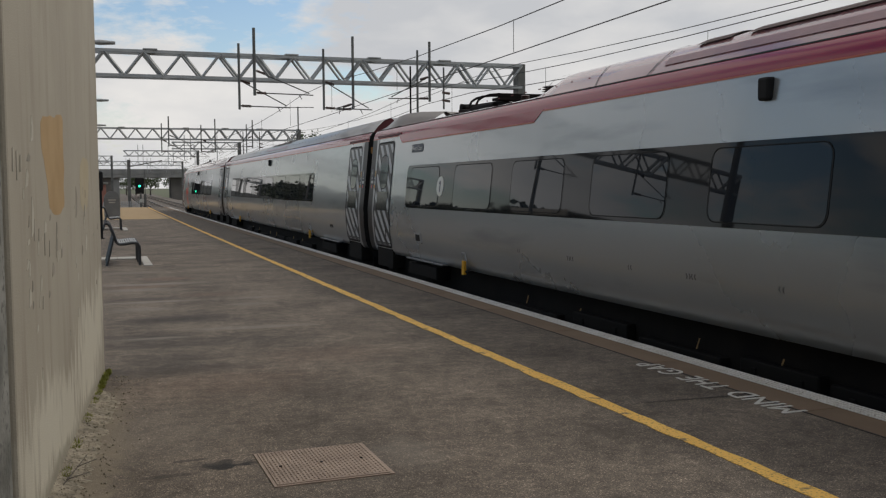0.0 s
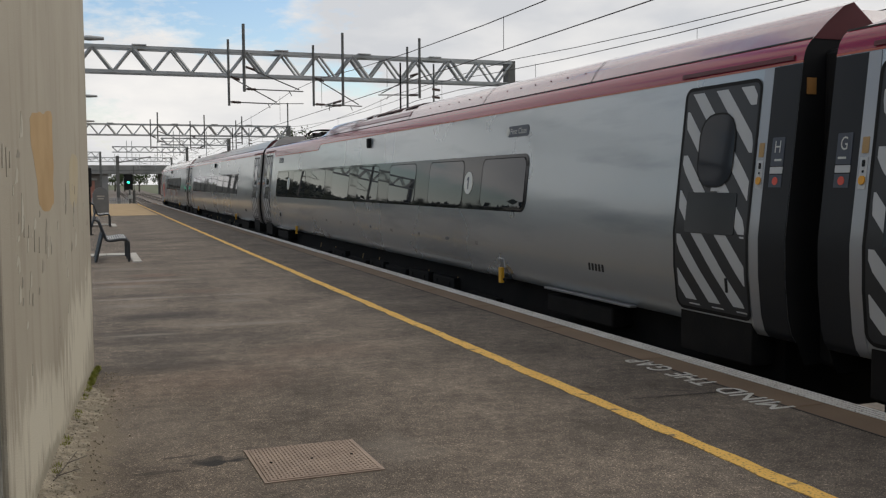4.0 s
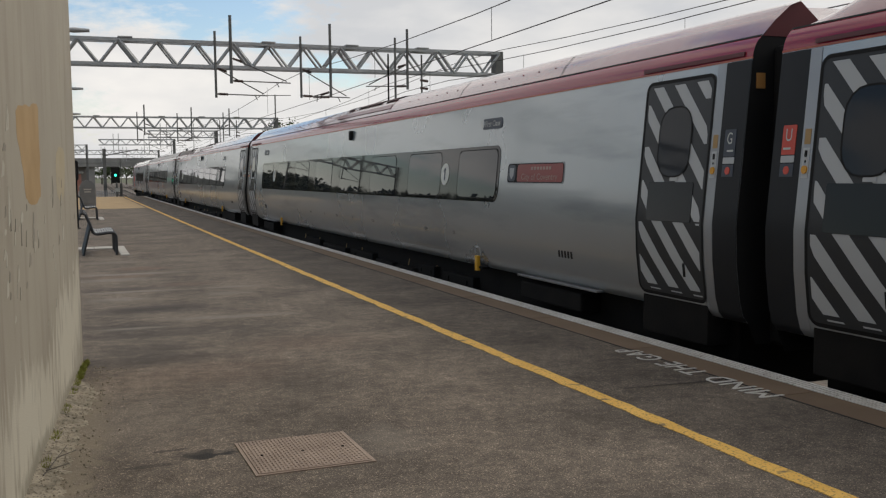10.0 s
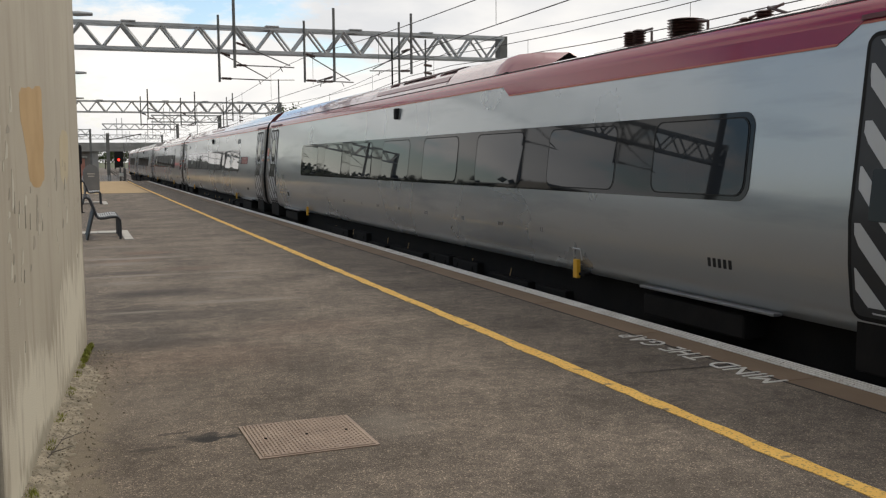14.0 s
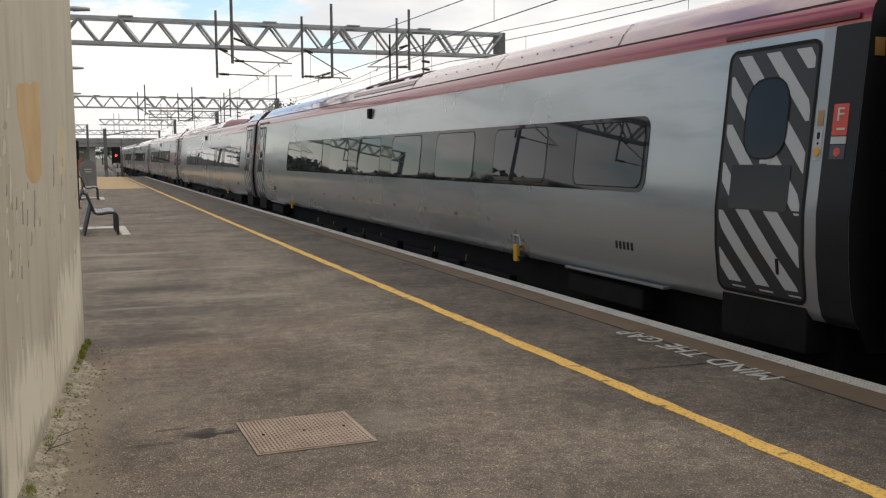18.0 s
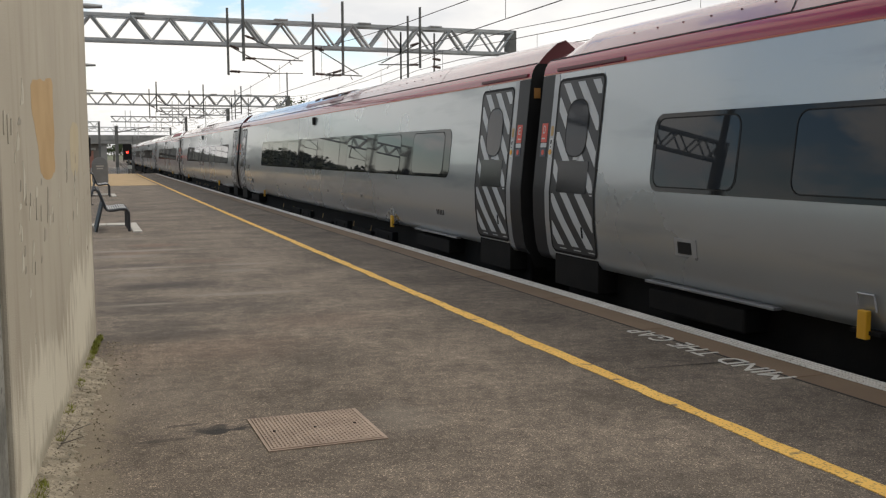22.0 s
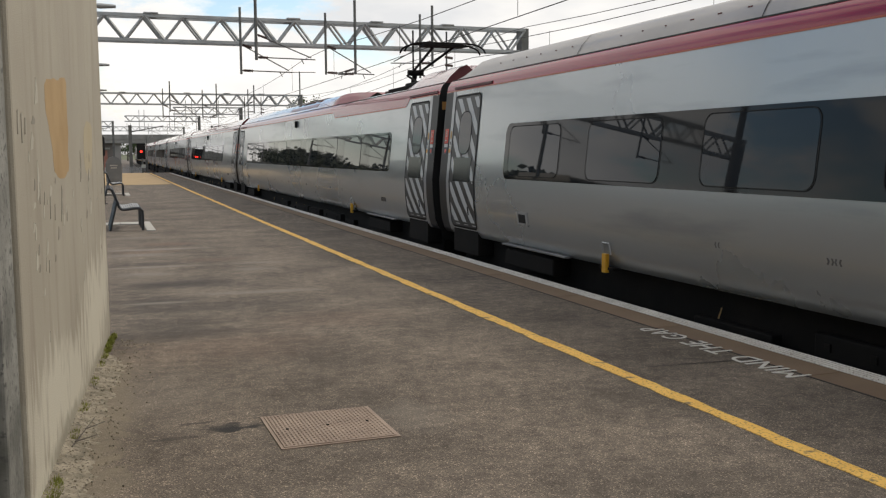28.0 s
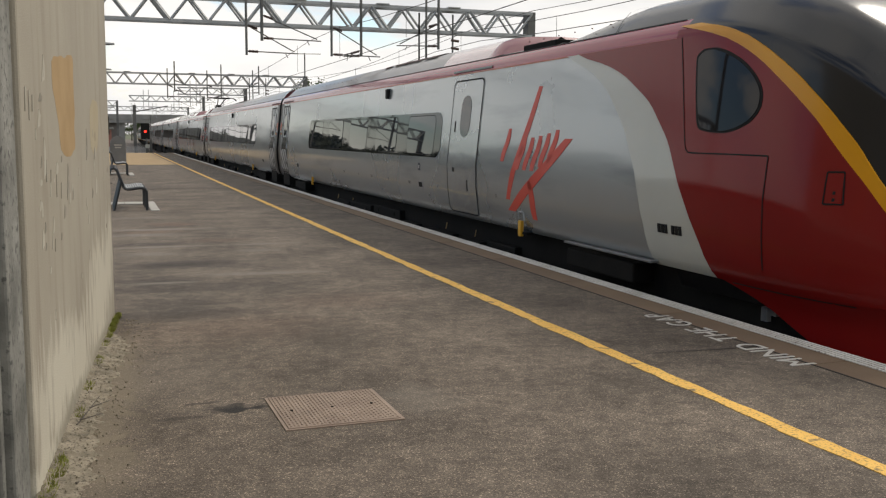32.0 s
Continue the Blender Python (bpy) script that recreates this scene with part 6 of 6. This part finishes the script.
    # crew door
    d = panel("crew_door", sh, rr(*sorted((end * (HALF - 8.0) + SH, end * (HALF - 6.84) + SH)), 0.36, 2.25, 0.08), SILVER, car, 0.006, label="silver crew door with a tall rounded pane")
    q = sorted((end * (HALF - 8.02) + SH, end * (HALF - 6.82) + SH))
    ring("door_seal", sh, q[0], q[1], 0.34, 2.27, 0.10, 0.022, BLACK, d, 0.009)
    q = sorted((end * (HALF - 7.62) + SH, end * (HALF - 7.22) + SH))
    panel("pane", sh, rr(q[0], q[1], 1.45, 2.04, 0.18), WINDOW, d, 0.010)
    for a, b, z0, z1 in ((7.84, 7.80, 1.52, 1.68), (7.2, 7.17, 0.68, 0.84), (7.78, 7.72, 0.94, 1.0)):
        q = sorted((end * (HALF - a) + SH, end * (HALF - b) + SH))
        panel("door_grip", sh, rr(q[0], q[1], z0, z1, 0.008), BLACK, d, 0.011)
    for a, b, z0, z1 in ((9.46, 9.36, 0.90, 1.02), (9.50, 9.22, 0.60, 0.74)):
        q = sorted((end * (HALF - a) + SH, end * (HALF - b) + SH))
        hatch = panel("side_hatch", sh, rr(q[0], q[1], z0, z1, 0.01), SIGN_DARK if z0 > 0.8 else BAR, car, 0.006)
        m = (q[0] + q[1]) / 2
        if z0 > 0.8:
            panel("hatch_mark", sh, rr(m - 0.03, m + 0.03, z0 + 0.03, z1 - 0.03, 0.02), DOOR_LIGHT, hatch, 0.009)
        else:
            panel("hatch_opening", sh, rr(m - 0.09, m + 0.09, z0 + 0.03, z1 - 0.03, 0.008), BLACK, hatch, 0.009)
    panel("door_rain_strip", sh, [span(2.385, 8.1, 6.6), span(2.412, 8.1, 6.6)], END_GREY, car, 0.016)
    # brush-stroke emblem as plain shapes: a tall slash, short bars and a broad sweep under them
    for a0, z0, a1, z1, w in ((5.72, 0.66, 4.95, 2.06, 0.10), (5.92, 1.14, 5.74, 1.56, 0.085), (5.42, 1.05, 5.24, 1.45, 0.085), (5.20, 1.05, 5.02, 1.45, 0.085),
                              (4.98, 1.05, 4.80, 1.47, 0.085), (4.76, 1.10, 4.58, 1.50, 0.085), (4.54, 1.16, 4.36, 1.54, 0.085),
                              (5.62, 0.52, 4.06, 1.44, 0.20), (4.92, 0.46, 5.04, 0.92, 0.10)):
        rows = []
        lo, hi = (z0, z1) if z0 < z1 else (z1, z0)
        for i in range(9):
            z = lo + (hi - lo) * i / 8
            u = (z - z0) / (z1 - z0)
            a = a0 + (a1 - a0) * u + 0.015 * math.sin(7 * u)
            ww = w * (0.85 + 0.65 * math.sin(math.pi * min(1, 0.15 + 0.8 * u)))
            rows.append(span(z, a + ww / 2, a - ww / 2))
        panel("emblem_stroke", sh, rows, SIGN_RED, car, 0.0045)


SPECS = [
    dict(coach="K", label="silver and red leading cab carriage of the express train", nose=1, band=(-7.0, 4.0)),
    dict(coach="J", label="silver carriage with a black window band and grey roof", band=(-6.7, 8.9), grey=True),
    dict(coach="H", label="silver first-class carriage with a folded pantograph on its roof", band=(-HALF + 4.70, HALF - 2.50), marks=(("one", HALF - 4.22), ("one", -HALF + 6.57), ("sign", HALF - 2.92), ("sign", -HALF + 5.10)),
         well=(HALF - 7.0, HALF - 1.1), deep=(HALF - 7.55, HALF - 1.85), pan=(HALF - 3.45, False, 1), insulators=((-0.3, HALF - 6.1, 2.58, 0.24, 0.15), (-0.1, HALF - 6.55, 2.6, 0.3, 0.05), (-0.3, HALF - 5.2, 2.58, 0.2, 0.07))),
    dict(coach="G", label="silver first-class carriage with a red name plate", band=(-HALF + 4.76, HALF - 2.60), marks=(("one", HALF - 4.35), ("one", -HALF + 6.60), ("sign", HALF - 3.02), ("sign", -HALF + 5.10), ("plate", -HALF + 3.73))),
    dict(coach="U", label="silver carriage with insulators on a lowered rear roof", band=(-HALF + 2.67, HALF - 4.62), well=(-HALF + 2.41, -HALF + 7.9), deep=(-HALF + 1.72, -HALF + 7.50),
         insulators=((-0.3, -HALF + 6.0, 2.58, 0.29, 0.08), (-0.3, -HALF + 5.82, 2.58, 0.29, 0.08), (-0.3, -HALF + 4.95, 2.58, 0.29, 0.19), (-0.3, -HALF + 4.0, 2.58, 0.17, 0.07), (-0.3, -HALF + 3.75, 2.58, 0.2, 0.09)),
         busbars=((6.1, 6.1, 2.6, 2.84), (6.1, 5.56, 2.84, 2.85), (5.57, 5.57, 2.6, 2.83), (4.58, 4.58, 2.6, 2.8), (5.0, 4.58, 2.87, 2.8), (4.35, 3.5, 2.69, 2.80), (3.70, 3.35, 2.80, 2.68))),
    dict(coach="F", label="silver carriage with a black window band and red roof", band=(-HALF + 2.67, HALF - 4.70)),
    dict(coach="E", win=5.70, label="silver carriage with a black window band and red roof", band=(-HALF + 2.65, HALF - 4.77)),
    dict(coach="D", win=5.70, label="silver carriage with a black window band and red roof", band=(-HALF + 4.78, HALF - 2.60)),
    dict(coach="C", label="silver carriage with a raised pantograph on its roof", band=(-HALF + 2.60, HALF - 2.63), well=(-HALF + 2.41, -HALF + 7.8), deep=(-HALF + 1.72, -HALF + 7.45), pan=(-HALF + 4.3, True, 1),
         insulators=((-0.3, -HALF + 6.0, 2.6, 0.16, 0.08), (-0.3, -HALF + 5.3, 2.6, 0.16, 0.06), (-0.2, -HALF + 4.7, 2.6, 0.22, 0.09))),
    dict(coach="B", label="silver carriage with a black window band and grey-red roof", band=(-HALF + 4.72, HALF - 2.58), grey=True),
    dict(coach="A", label="silver and red rear cab carriage of the express train", nose=-1, band=(-HALF + 8.54, HALF - 4.63), corner=0.2, fb=5.08, grey=True, well=(-HALF + 5.0, -HALF + 6.9)),
]
CARS = [carriage(s) for s in SPECS]



# ---- movement ----
def joint(t):
    """Place along the track of the joint behind the second carriage."""
    return 17.912 + 2.2881 * t + 0.116836 * t ** 2 + 3.6569e-4 * t ** 3 - 6.3776e-6 * t ** 4


def motions():
    for i, car in enumerate(CARS):
        rows = []
        for j in range(33):
            t = float(j)
            y = joint(t) - PITCH * (i - 1) + HALF
            slope = (bend(y + 8) - bend(y - 8)) / 16
            rows.append((t, pose(TRACK + bend(y), y, 0, 0, 0, -math.degrees(math.atan(slope)))))
        walk(car, rows)

    turn = [(0.0, 0), (12.6, 0), (12.7, 60), (12.8, 120), (12.9, 180), (32.0, 180)]
    walk(LENS, [(t, pose(0, 0.045, 1.62, 0, 0, a)) for t, a in turn])


motions()
